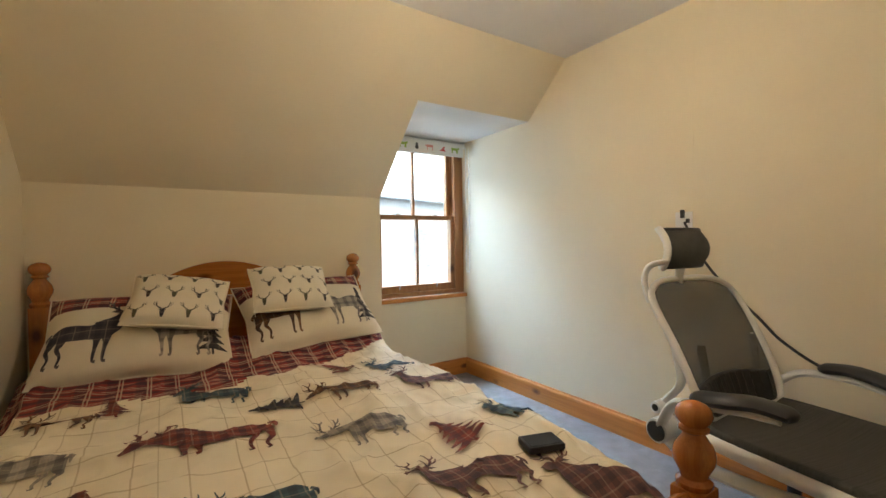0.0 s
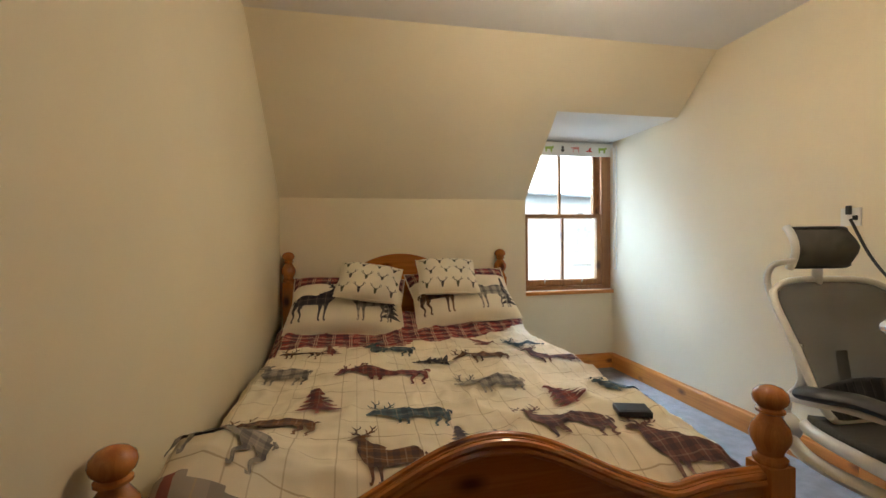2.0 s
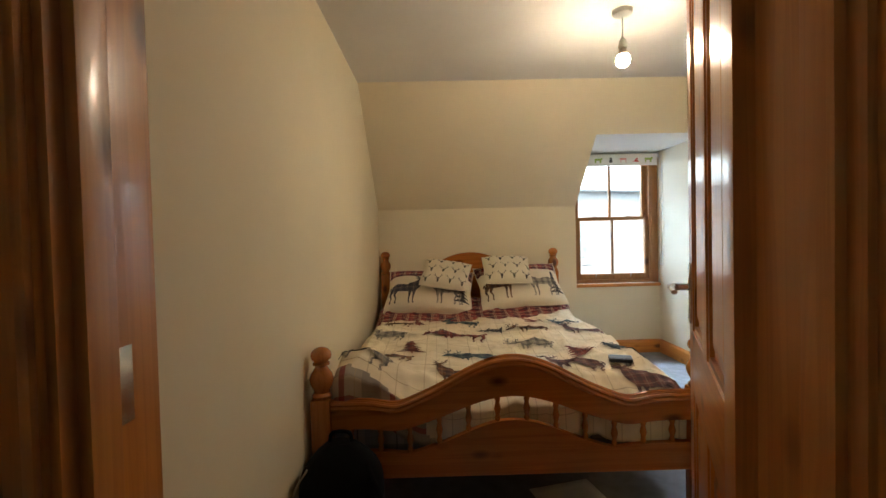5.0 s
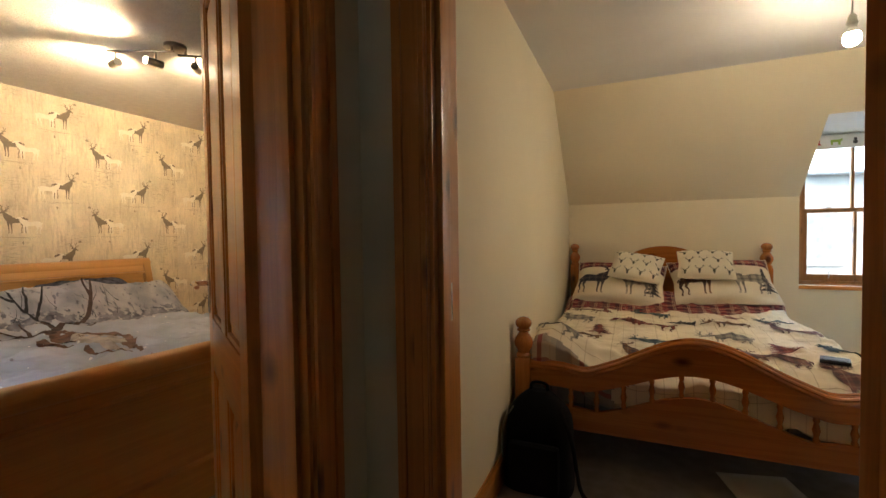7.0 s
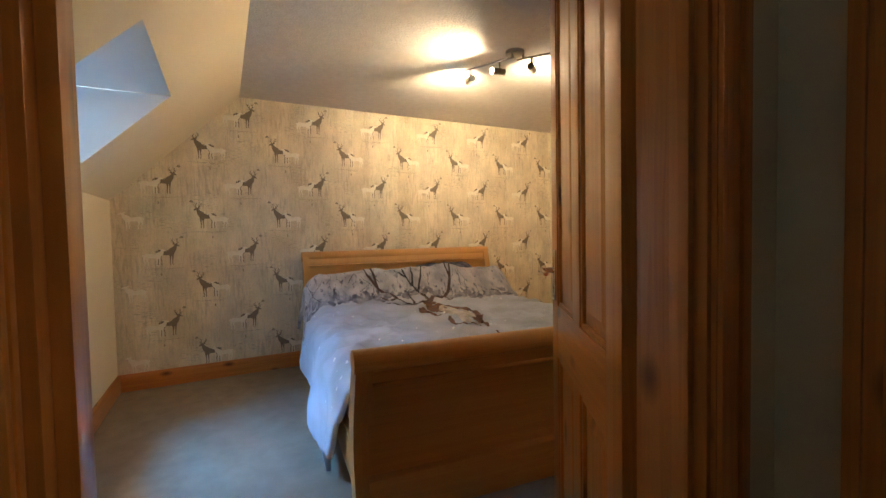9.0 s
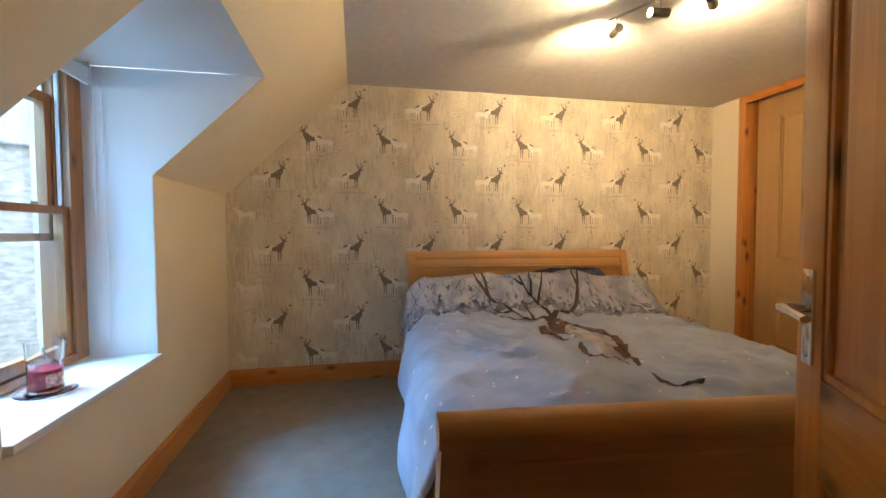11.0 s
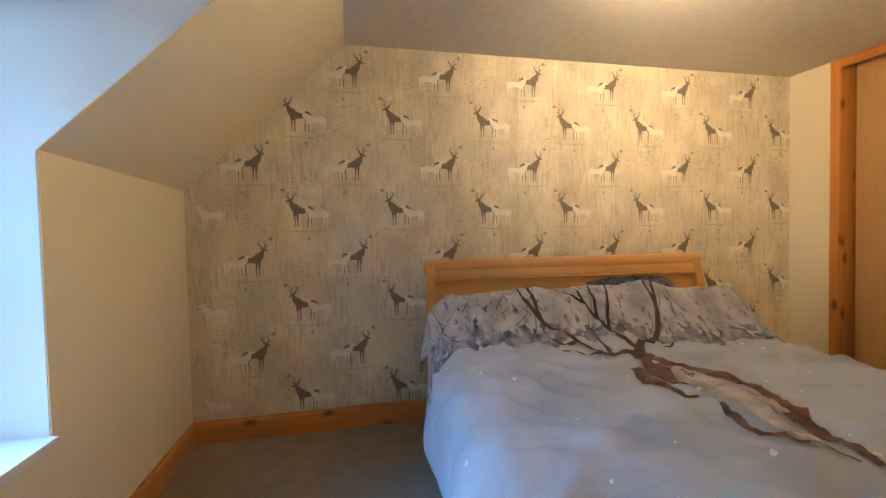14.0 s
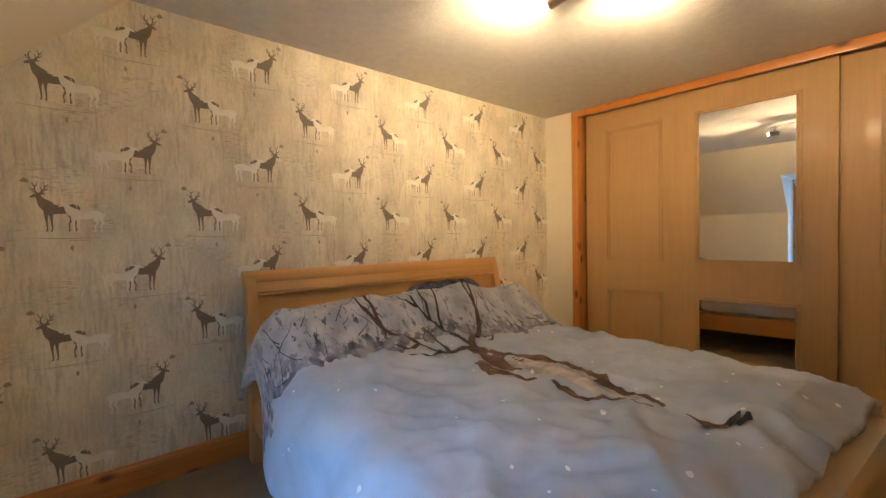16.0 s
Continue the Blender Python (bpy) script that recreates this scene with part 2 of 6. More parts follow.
structure("floor_bedroom", cuboid(0.36, 3.45, -0.03, 3.8, -0.12, 0), CARPET, "grey short-pile carpet in the bedroom", category="floor")
structure("floor_landing", cuboid(0.42, 3.45, -2.4, -0.03, -0.12, 0), CARPET, "grey short-pile carpet on the landing", category="floor")
structure("floor_deer_room", cuboid(-3.1, 0.42, -2.4, -0.03, -0.12, 0), CARPET_WARM, "taupe short-pile carpet in the papered bedroom", category="floor")
structure("floor_deer_room_north", cuboid(-3.1, 0.36, -0.03, 3.3, -0.12, 0), CARPET_WARM, "taupe short-pile carpet beside the wardrobe", category="floor")

# bedroom shell
structure("wall_between", cuboid(0.36, AX0, -0.10, 3.5, 0, H), CREAM, "cream painted plaster wall between the bedrooms")
bm = cuboid(AX0, A_L - 0.024, -0.10, 0.04, 0, H)
box(bm, A_R + 0.024, 3.45, -0.10, 0.04, 0, H)
box(bm, A_L - 0.024, A_R + 0.024, -0.10, 0.04, DOOR_H, H)
structure("wall_bedroom_door", bm, CREAM, "cream painted wall with a doorway")
structure("wall_bedroom_east", cuboid(AX1, 3.45, 1.72, 3.9, 0, H), CREAM, "cream painted wall beside the dormer window")
structure("wall_bedroom_recess", cuboid(3.1706, 3.45, 0.04, 1.72, 0, H), CREAM, "cream painted recessed wall behind the chair")
structure("wall_bedroom_knee", cuboid(AX0, AD - 0.08, AK, AK + 0.12, 0, AKZ), CREAM, "cream painted low knee wall behind the bed")


def slope(name, x0, x1, k, kz, t, z0, z1, label):
    y0, y1 = slope_y(z0, k, kz, t), slope_y(z1, k, kz, t)
    o = 0.14 if k > t else -0.14
    structure(name, prism(bmesh.new(), [(y0, z0), (y1, z1), (y1 + o, z1 + 0.02), (y0 + o, z0 + 0.02)], x0, x1, "x"), CREAM, label, category="ceiling")


slope("ceiling_slope_bedroom", AX0, AD - 0.003, AK, AKZ, AT, AKZ, H, "cream painted sloping ceiling above the bed")
slope("ceiling_slope_over_dormer", AD - 0.003, AX1, AK, AKZ, AT, ADZ, H, "cream painted slope above the dormer")
yd = slope_y(ADZ, AK, AKZ, AT)
structure("wall_dormer_cheek", prism(bmesh.new(), [(AK, 0), (3.74, 0), (3.74, ADZ - 0.002), (yd + 0.006, ADZ - 0.002), (AK + 0.004, AKZ - 0.002)], AD - 0.08, AD, "x"), CREAM, "cream painted dormer cheek")
structure("ceiling_dormer_bedroom", cuboid(AD, AX1, yd, 3.74, ADZ, ADZ + 0.08), PALE, "white painted dormer ceiling", category="ceiling")
structure("wall_under_window", cuboid(AD, AX1, 3.58, 3.74, 0, 0.64), CREAM, "cream painted wall below the dormer window")
structure("ceiling_bedroom", cuboid(AX0, 3.45, 0.04, AT + 0.12, H, H + 0.1), WHITE_CEIL, "white painted flat ceiling", category="ceiling")

# landing shell
structure("ceiling_landing", cuboid(0.36, 3.45, -2.4, 0.04, H + 0.004, H + 0.1), WHITE_CEIL, "white painted landing ceiling", category="ceiling")
bm = cuboid(0.36, 0.475, -2.4, B_S - 0.024, 0, H)
box(bm, 0.36, 0.475, B_N + 0.024, -0.10, 0, H)
box(bm, 0.36, 0.475, B_S - 0.024, B_N + 0.024, DOOR_H, H)
structure("wall_landing_west", bm, CREAM, "cream painted landing wall with a doorway")
# south wall is out of view; its opening is added to brighten the landing
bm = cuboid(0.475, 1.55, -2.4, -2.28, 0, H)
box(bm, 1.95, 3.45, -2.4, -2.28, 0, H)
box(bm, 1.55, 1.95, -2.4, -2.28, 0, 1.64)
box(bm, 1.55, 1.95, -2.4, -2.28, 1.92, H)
structure("wall_landing_south", bm, CREAM, "unseen cream painted landing wall, opening added to let in daylight")
structure("wall_landing_east", cuboid(2.5, 2.6, -2.28, -0.10, 0, H), CREAM, "cream painted landing end wall")

# papered bedroom shell
wall_paper = structure("wall_papered", cuboid(BX - 0.12, BX, -1.95, 3.3, 0, H), CREAM, "wall papered with grey stags on beige birch bark", category="wall")
bm = cuboid(BX, BD0 - 0.003, BK - 0.12, BK, 0, BKZ)
structure("wall_deer_room_knee_west", bm, CREAM, "cream painted low knee wall under the slope")
structure("wall_deer_room_knee_east", cuboid(BD1 + 0.003, 0.36, BK - 0.12, BK, 0, BKZ), CREAM, "cream painted low knee wall by the door")
structure("wall_deer_room_apron", cuboid(BD0 - 0.003, BD1 + 0.003, BK - 0.12, BK, 0, 0.53), CREAM, "cream painted wall under the window sill")
slope("ceiling_slope_deer_room", BX, BD0 - 0.003, BK, BKZ, BT, BKZ, H, "cream painted sloping ceiling beside the dormer")
slope("ceiling_slope_deer_room_east", BD1 + 0.003, 0.36, BK, BKZ, BT, BKZ, H, "cream painted sloping ceiling by the door")
slope("ceiling_slope_deer_dormer", BD0 - 0.003, BD1 + 0.003, BK, BKZ, BT, BDZ, H, "cream painted slope above the dormer")
yd2 = slope_y(BDZ, BK, BKZ, BT)
for nm, xa, xb in (("wall_deer_dormer_cheek_west", BD0 - 0.08, BD0), ("wall_deer_dormer_cheek_east", BD1, BD1 + 0.08)):
    structure(nm, prism(bmesh.new(), [(BK - 0.004, 0.533), (-2.14, 0.533), (-2.14, BDZ - 0.002), (yd2 - 0.006, BDZ - 0.002), (BK - 0.004, BKZ - 0.002)], xa, xb, "x"), PALE, "white painted dormer cheek")
structure("ceiling_dormer_deer_room", cuboid(BD0, BD1, -2.14, yd2, BDZ, BDZ + 0.08), PALE, "white painted dormer ceiling", category="ceiling")
structure("wall_deer_under_window", cuboid(BD0 - 0.08, BD1 + 0.08, -2.14, -1.93, 0, 0.53), PALE, "outer wall below the dormer window")
structure("ceiling_deer_room", cuboid(BX, 0.36, BT - 0.12, 3.3, H, H + 0.1), TEXTURED_CEIL, "off-white textured ceiling", category="ceiling")
structure("wall_deer_room_north", cuboid(BX, -2.69, BY1, BY1 + 0.12, 0, H), CREAM, "cream painted wall beside the wardrobe")
structure("wall_wardrobe_back", cuboid(BX, 0.36, 3.15, 3.3, 0, H), CREAM, "plain wall behind the wardrobe")

# ---- joinery: linings, architraves, skirting, doors ----


def casing(name, axis, a0, a1, f_out, f_in, top=DOOR_H, room=True):
    """Pine lining, stops and moulded architraves round a doorway. The wall runs along axis; f_out is its landing face, f_in its room face."""
    root = tagged(new(name), "varnished pine door lining with moulded architraves", "door frame", kind="structure")
    sgn = 1 if f_in > f_out else -1

    def put(nm, u0, u1, w0, w1, z0, z1, m, bevel=0.003, label=""):
        bm_ = cuboid(u0, u1, min(w0, w1), max(w0, w1), z0, z1, bevel) if axis == "x" else cuboid(min(w0, w1), max(w0, w1), u0, u1, z0, z1, bevel)
        return part(nm, bm_, m, root, label)

    flat = PINE_X if axis == "x" else PINE_Y
    lo, hi = f_out - sgn * 0.004, f_in + sgn * 0.004
    mid = f_out + (f_in - f_out) * 0.42
    put("lining", a0 - 0.001, a0 + 0.022, lo, hi, 0, top, PINE_Z)
    put("lining", a1 - 0.022, a1 + 0.001, lo, hi, 0, top, PINE_Z)
    put("lining", a0 + 0.022, a1 - 0.022, lo, hi, top - 0.024, top, flat)
    put("door_stop", a0 + 0.022, a0 + 0.036, lo + sgn * 0.02, mid, 0, top - 0.024, PINE_Z)
    put("door_stop", a1 - 0.036, a1 - 0.022, lo + sgn * 0.02, mid, 0, top - 0.024, PINE_Z)
    for face, s in ((f_out, -sgn), (f_in, sgn)):
        for edge, d in ((a0, -1), (a1, 1)):
            e0 = edge - d * 0.012
            arch = put("architrave", *sorted((e0, e0 + d * 0.082)), face, face + s * 0.012, 0, top + 0.07, PINE_Z, 0.004)
            for off, wd, th in ((0.002, 0.012, 0.020), (0.016, 0.020, 0.016), (0.058, 0.022, 0.019)):
                put("moulding", *sorted((e0 + d * off, e0 + d * (off + wd))), face + s * 0.010, face + s * th, 0, top + 0.066, PINE_Z, 0.004)
        put("architrave", a0 - 0.07, a1 + 0.07, face, face + s * 0.013, top - 0.011, top + 0.07, flat, 0.004)
    return root


frame_a = casing("door_frame_1", "x", A_L - 0.022, A_R + 0.022, -0.10, 0.04)
frame_b = casing("door_frame_2", "y", B_S - 0.022, B_N + 0.022, 0.475, 0.36)
part("strike_plate", cuboid(A_L - 0.0005, A_L + 0.0015, -0.03, -0.005, 0.93, 1.02), CHROME, frame_a, "chrome strike plate")


def skirting(nm, axis, u0, u1, face, s, label="varnished pine skirting board"):
    """A board of 125 mm with a rounded top, along a wall face; s is the way into the room."""
    prof = [(0, 0), (0.018, 0), (0.018, 0.095), (0.015, 0.108), (0.009, 0.116), (0.007, 0.125), (0, 0.125)]
    bm_ = prism(bmesh.new(), [(face + s * p[0], p[1]) for p in prof], u0, u1, "x" if axis == "x" else "y")
    structure(nm, bm_, PINE_X if axis == "x" else PINE_Y, label, category="baseboard")


skirting("baseboard_bedroom_west", "y", 0.06, AK, AX0, 1)
skirting("baseboard_bedroom_knee", "x", AX0 + 0.018, AD, AK, -1)
skirting("baseboard_bedroom_window", "x", AD, AX1 - 0.018, 3.58, -1)
skirting("baseboard_bedroom_east", "y", 1.72, 3.58, AX1, -1)
skirting("baseboard_bedroom_recess", "y", 0.06, 1.718, 3.1706, -1)
skirting("baseboard_papered_wall", "y", BK, BY1, BX + 0.003, 1)
skirting("baseboard_deer_room_knee", "x", BX + 0.021, 0.36, BK, 1)
skirting("baseboard_deer_room_north", "x", BX + 0.021, -2.70, BY1, -1)
skirting("baseboard_deer_room_east", "y", B_N + 0.09, BY1, 0.36, -1)
skirting("baseboard_landing_west", "y", -2.28, B_S - 0.09, 0.475, 1)
skirting("baseboard_landing_north", "x", A_R + 0.09, 2.5, -0.10, -1)


def panel_door(name, at, turn, label, W=0.752, face=-1):
    """A four-panel pine door, hinge at its origin, leaf along +x, 40 mm thick."""
    d = thing(name, label, "door", at, turn=turn)
    T, Z1 = 0.04, 1.985
    z_lock0, z_lock1, st, mu = 0.70, 0.87, 0.098, 0.085

    def bar(nm, x0, x1, z0, z1, m):
        part(nm, cuboid(x0, x1, 0, T, z0, z1, 0.0025), m, d)

    bar("stile", 0, st, 0.008, Z1, PINE_Z)
    bar("stile", W - st, W, 0.008, Z1, PINE_Z)
    bar("rail", st, W - st, 0.008, 0.215, PINE_X)
    bar("rail", st, W - st, z_lock0, z_lock1, PINE_X)
    bar("rail", st, W - st, Z1 - 0.10, Z1, PINE_X)
    c0, c1 = W / 2 - mu / 2, W / 2 + mu / 2
    bar("muntin", c0, c1, 0.215, z_lock0, PINE_Z)
    bar("muntin", c0, c1, z_lock1, Z1 - 0.10, PINE_Z)
    for xa, xb in ((st, c0), (c1, W - st)):
        for za, zb in ((0.215, z_lock0), (z_lock1, Z1 - 0.10)):
            bm_ = cuboid(xa, xb, T / 2 - 0.006, T / 2 + 0.006, za, zb)
            for s in (-1, 1):
                yf = T / 2 + s * 0.006
                outer = [(xa + 0.022, za + 0.022), (xb - 0.022, za + 0.022), (xb - 0.022, zb - 0.022), (xa + 0.022, zb - 0.022)]
                inner = [(xa + 0.052, za + 0.052), (xb - 0.052, za + 0.052), (xb - 0.052, zb - 0.052), (xa + 0.052, zb - 0.052)]
                vo = [bm_.verts.new((x, yf + s * 0.0005, z)) for x, z in outer]
                vi = [bm_.verts.new((x, yf + s * 0.008, z)) for x, z in inner]
                for k in range(4):
                    bm_.faces.new((vo[k], vo[(k + 1) % 4], vi[(k + 1) % 4], vi[k]))
                bm_.faces.new(vi)
            bmesh.ops.recalc_face_normals(bm_, faces=bm_.faces)
            pn = part("panel", bm_, PINE_Z, d, smooth=False)
            bm_ = bmesh.new()
            for yf, s in ((0.004, -1), (T - 0.004, 1)):
                y0, y1 = sorted((yf - s * 0.010, yf))
                box(bm_, xa, xa + 0.014, y0, y1, za, zb, 0.003)
                box(bm_, xb - 0.014, xb, y0, y1, za, zb, 0.003)
                box(bm_, xa, xb, y0, y1, za, za + 0.014, 0.003)
                box(bm_, xa, xb, y0, y1, zb - 0.014, zb, 0.003)
            part("bead", bm_, PINE_Z, pn)
    for s, y0 in ((-1, 0.0), (1, T)):
        plate = part("handle_plate", cuboid(W - 0.075, W - 0.035, *sorted((y0, y0 + s * 0.006)), 0.885, 1.055, 0.002), CHROME, d, "chrome lever handle on a back plate")
        bm_ = tube(bmesh.new(), [(W - 0.055, y0, 0.985), (W - 0.055, y0 + s * 0.045, 0.985)], 0.010, 12)
        tube(bm_, curve([(W - 0.055, y0 + s * 0.042, 0.985), (W - 0.095, y0 + s * 0.05, 0.988), (W - 0.165, y0 + s * 0.046, 0.982)], 6), [0.011] * 7 + [0.008] * 6, 10, 0.8)
        part("lever", bm_, CHROME, plate)
        for z in (0.900, 1.040):
            part("screw", tube(bmesh.new(), [(W - 0.055, y0 + s * 0.005, z), (W - 0.055, y0 + s * 0.008, z)], 0.004, 8), NICKEL, plate)
    for z in (0.25, 1.75):
        part("hinge", tube(bmesh.new(), [(-0.004, 0.0, z - 0.04), (-0.004, 0.0, z + 0.04)], 0.006, 8), NICKEL, d, "small steel butt hinge")
    return d


panel_door("bedroom_door", (1.463, 0.036, 0), 63.3, "varnished four-panel pine door standing open into the bedroom")
panel_door("deer_room_door", (0.362, -0.284, 0), 147.5, "varnished four-panel pine door standing open beside the sleigh bed")

# ---- windows ----


def sash(parent, x0, x1, y0, y1, z0, z1, bars, rail_lo, rail_hi):
    s = part("sash", cuboid(x0, x0 + 0.045, y0, y1, z0, z1, 0.003), WINDOW_WOOD, parent)
    for nm, a in (("stile", (x1 - 0.045, x1, z0, z1)), ("rail", (x0 + 0.045, x1 - 0.045, z0, z0 + rail_lo)), ("rail", (x0 + 0.045, x1 - 0.045, z1 - rail_hi, z1))):
        part(nm, cuboid(a[0], a[1], y0, y1, a[2], a[3], 0.003), WINDOW_WOOD, s)
    xs = [x0 + 0.045] + [x0 + (x1 - x0) * (k + 1) / (bars + 1) for k in range(bars)] + [x1 - 0.045]
    for x in xs[1:-1]:
        part("glazing_bar", cuboid(x - 0.011, x + 0.011, y0 + 0.004, y1 - 0.004, z0 + rail_lo, z1 - rail_hi, 0.003), WINDOW_WOOD, s)
    ym = (y0 + y1) / 2
    for xa, xb in zip(xs, xs[1:]):
        g = part("pane", cuboid(xa, xb, ym - 0.002, ym + 0.002, z0 + rail_lo - 0.004, z1 - rail_hi + 0.004), GLASS, s, "clear window glass", smooth=False)
        g.visible_shadow = False
    return s


def box_window(name, x0, x1, z0, z1, y_in, out, bars, drop, label):
    """A pine box-sash window: the frame, two sashes one behind the other; out is +1 where outdoors lies towards +y."""
    w = tagged(new(name), label, "window", kind="structure")
    j = 0.075

    def yy(a, b):
        return sorted((y_in + out * a, y_in + out * b))

    part("window_frame", cuboid(x0, x0 + j, *yy(0, 0.135), z0, z1, 0.003), WINDOW_WOOD, w)
    part("window_frame", cuboid(x1 - j, x1, *yy(0, 0.135), z0, z1, 0.003), WINDOW_WOOD, w)
    part("window_frame", cuboid(x0 + j, x1 - j, *yy(0, 0.135), z1 - 0.05, z1, 0.003), WINDOW_WOOD, w)
    part("window_frame", cuboid(x0 + j, x1 - j, *yy(0, 0.16), z0, z0 + 0.035, 0.003), WINDOW_WOOD, w)
    for xa in (x0 + j, x1 - j - 0.012):
        part("parting_bead", cuboid(xa, xa + 0.012, *yy(0.056, 0.066), z0 + 0.035, z1 - 0.05, 0.002), WINDOW_WOOD, w)
        part("staff_bead", cuboid(xa, xa + 0.014, *yy(0.0, 0.012), z0 + 0.035, z1 - 0.05, 0.002), WINDOW_WOOD, w)
    zm = z0 + (z1 - z0) * 0.50
    lo = sash(w, x0 + j + 0.002, x1 - j - 0.002, *yy(0.014, 0.054), z0 + 0.035, zm + 0.018, bars, 0.055, 0.032)
    sash(w, x0 + j + 0.002, x1 - j - 0.002, *yy(0.068, 0.108), zm - 0.016 - drop, z1 - 0.05 - drop, bars, 0.032, 0.045)
    xc = (x0 + x1) / 2
    for x in (xc - 0.17, xc + 0.17):
        y0 = y_in + out * 0.012
        part("sash_lift", tube(bmesh.new(), curve([(x, y0, z0 + 0.062), (x, y0 - out * 0.012, z0 + 0.085), (x, y0 - out * 0.004, z0 + 0.105), (x + 0.006, y0 - out * 0.008, z0 + 0.118)], 4), 0.005, 8), NICKEL, lo, "small dark metal sash lift")
        part("sash_fastener", cuboid(x - 0.02, x + 0.02, *sorted((y0 + out * 0.004, y0 + out * 0.04)), zm + 0.019, zm + 0.030, 0.003), NICKEL, lo, "small metal sash fastener")
    return w


win_a = box_window("window_1", AD + 0.004, AX1 - 0.004, 0.675, ADZ - 0.004, 3.60, 1, 1, 0.0, "pine sash window with four panes in the dormer")
part("window_sill", cuboid(AD + 0.002, AX1 - 0.002, 3.555, 3.62, 0.642, 0.672, 0.006), PINE_X, win_a, "varnished pine window board")
win_b = box_window("window_2", BD0 + 0.004, BD1 - 0.004, 0.568, BDZ - 0.004, -1.935, -1, 0, 0.11, "pine sash window with its upper sash lowered")
for y0, y1, z0 in ((-1.988, -1.972, 1.245), (-2.046, -2.032, 1.655)):
    part("sash_channel", cuboid(BD0 + 0.079, BD0 + 0.090, y0, y1, z0, BDZ - 0.056, 0.003), WHITE_PLASTIC, win_b, "white plastic sash channel")
structure("window_sill_white", cuboid(BD0 + 0.002, BD1 - 0.002, -1.95, BK + 0.022, 0.534, 0.562, 0.005), WHITE_SILL, "white painted deep window sill", category="sill")

CLOTH_WHITE = mat("white_blind_cloth", (0.74, 0.73, 0.70), 0.8, vary=0.03, bump=0.3, bump_scale=500)


def roller_blind(name, x0, x1, y, z, s, drop, label):
    b = thing(name, label, "blind", ((x0 + x1) / 2, y, z))
    w = (x1 - x0) / 2
    part("roller", tube(bmesh.new(), [(-w, 0, 0), (w, 0, 0)], 0.022, 16), CLOTH_WHITE, b)
    for k in (-1, 1):
        part("bracket", cuboid(*sorted((k * w, k * (w + 0.006))), -0.025, 0.025, -0.025, 0.045, 0.003), WHITE_PLASTIC, b)
    cl = part("cloth", cuboid(-w + 0.01, w - 0.01, s * 0.018, s * 0.0205, -drop, 0), CLOTH_WHITE, b, "white printed cloth" if drop > 0.08 else "")
    part("hem_bar", cuboid(-w + 0.008, w - 0.008, s * 0.014, s * 0.024, -drop - 0.014, -drop + 0.006, 0.003), CLOTH_WHITE, b)
    return b, cl, w


blind_a, cloth_a, bw = roller_blind("roller_blind", AD + 0.03, AX1 - 0.025, 3.565, 1.895, -1, 0.085, "white roller blind printed with coloured toy animals, nearly rolled up")
TOYS = [mat("toy_print_" + n, c, 0.8) for n, c in (("green", (0.30, 0.42, 0.08)), ("red", (0.50, 0.05, 0.05)), ("pink", (0.62, 0.26, 0.24)), ("black", (0.05, 0.05, 0.05)))]
for k in range(7):
    cx = bw - 0.09 - k * 0.12
    bm = bmesh.new()
    yb = -0.0225
    kind = k % 4
    if kind == 0:
        for a in ((-0.035, 0.03, -0.048, -0.028), (-0.033, -0.02, -0.07, -0.048), (0.012, 0.028, -0.07, -0.048), (0.028, 0.04, -0.04, -0.022)):
            box(bm, cx + a[0], cx + a[1], yb, yb + 0.0015, a[2], a[3], 0.0005)
    elif kind == 1:
        prism(bm, [(cx - 0.035, -0.062), (cx + 0.03, -0.066), (cx + 0.012, -0.045), (cx + 0.022, -0.025), (cx + 0.004, -0.03), (cx - 0.01, -0.05)], yb, yb + 0.0015, "y")
    elif kind == 2:
        for a in ((-0.03, 0.028, -0.045, -0.026), (-0.028, -0.022, -0.07, -0.045), (0.02, 0.026, -0.07, -0.045), (-0.045, -0.028, -0.038, -0.03)):
            box(bm, cx + a[0], cx + a[1], yb, yb + 0.0015, a[2], a[3], 0.0005)
    else:
        for zc, r in ((-0.055, 0.016), (-0.032, 0.012)):
            bmesh.ops.create_circle(bm, cap_ends=True, segments=14, radius=r, matrix=Matrix.Translation((cx, yb, zc)) @ Matrix.Rotation(math.pi / 2, 4, "X"))
    part("animal_print", bm, TOYS[kind], cloth_a, smooth=False)
roller_blind("roller_blind", BD0 + 0.03, BD1 - 0.03, -1.905, 1.842, 1, 0.05, "plain white roller blind rolled up under the dormer ceiling")


def bead_chain(x, y, z0, z1, gap, label):
    ch = thing("blind_chain", label, "blind chain", (x, y, z0))
    h = z1 - z0
    loop = [(0, 0, h), (0, 0, h * 0.5), (0, 0.002, 0.03), (0, gap / 2, 0), (0, gap, 0.03), (0, gap, h * 0.5), (0, gap * 0.8, h)]
    part("cord", tube(bmesh.new(), curve(loop, 6), 0.0025, 6), WHITE_PLASTIC, ch)


bead_chain(AX1 - 0.012, 3.50, 0.86, 1.88, 0.045, "white beaded blind chain hanging beside the window")
bead_chain(BD0 + 0.012, -1.885, 0.66, 1.83, 0.04, "white beaded blind chain hanging against the dormer cheek")

# ---- wallpaper ----


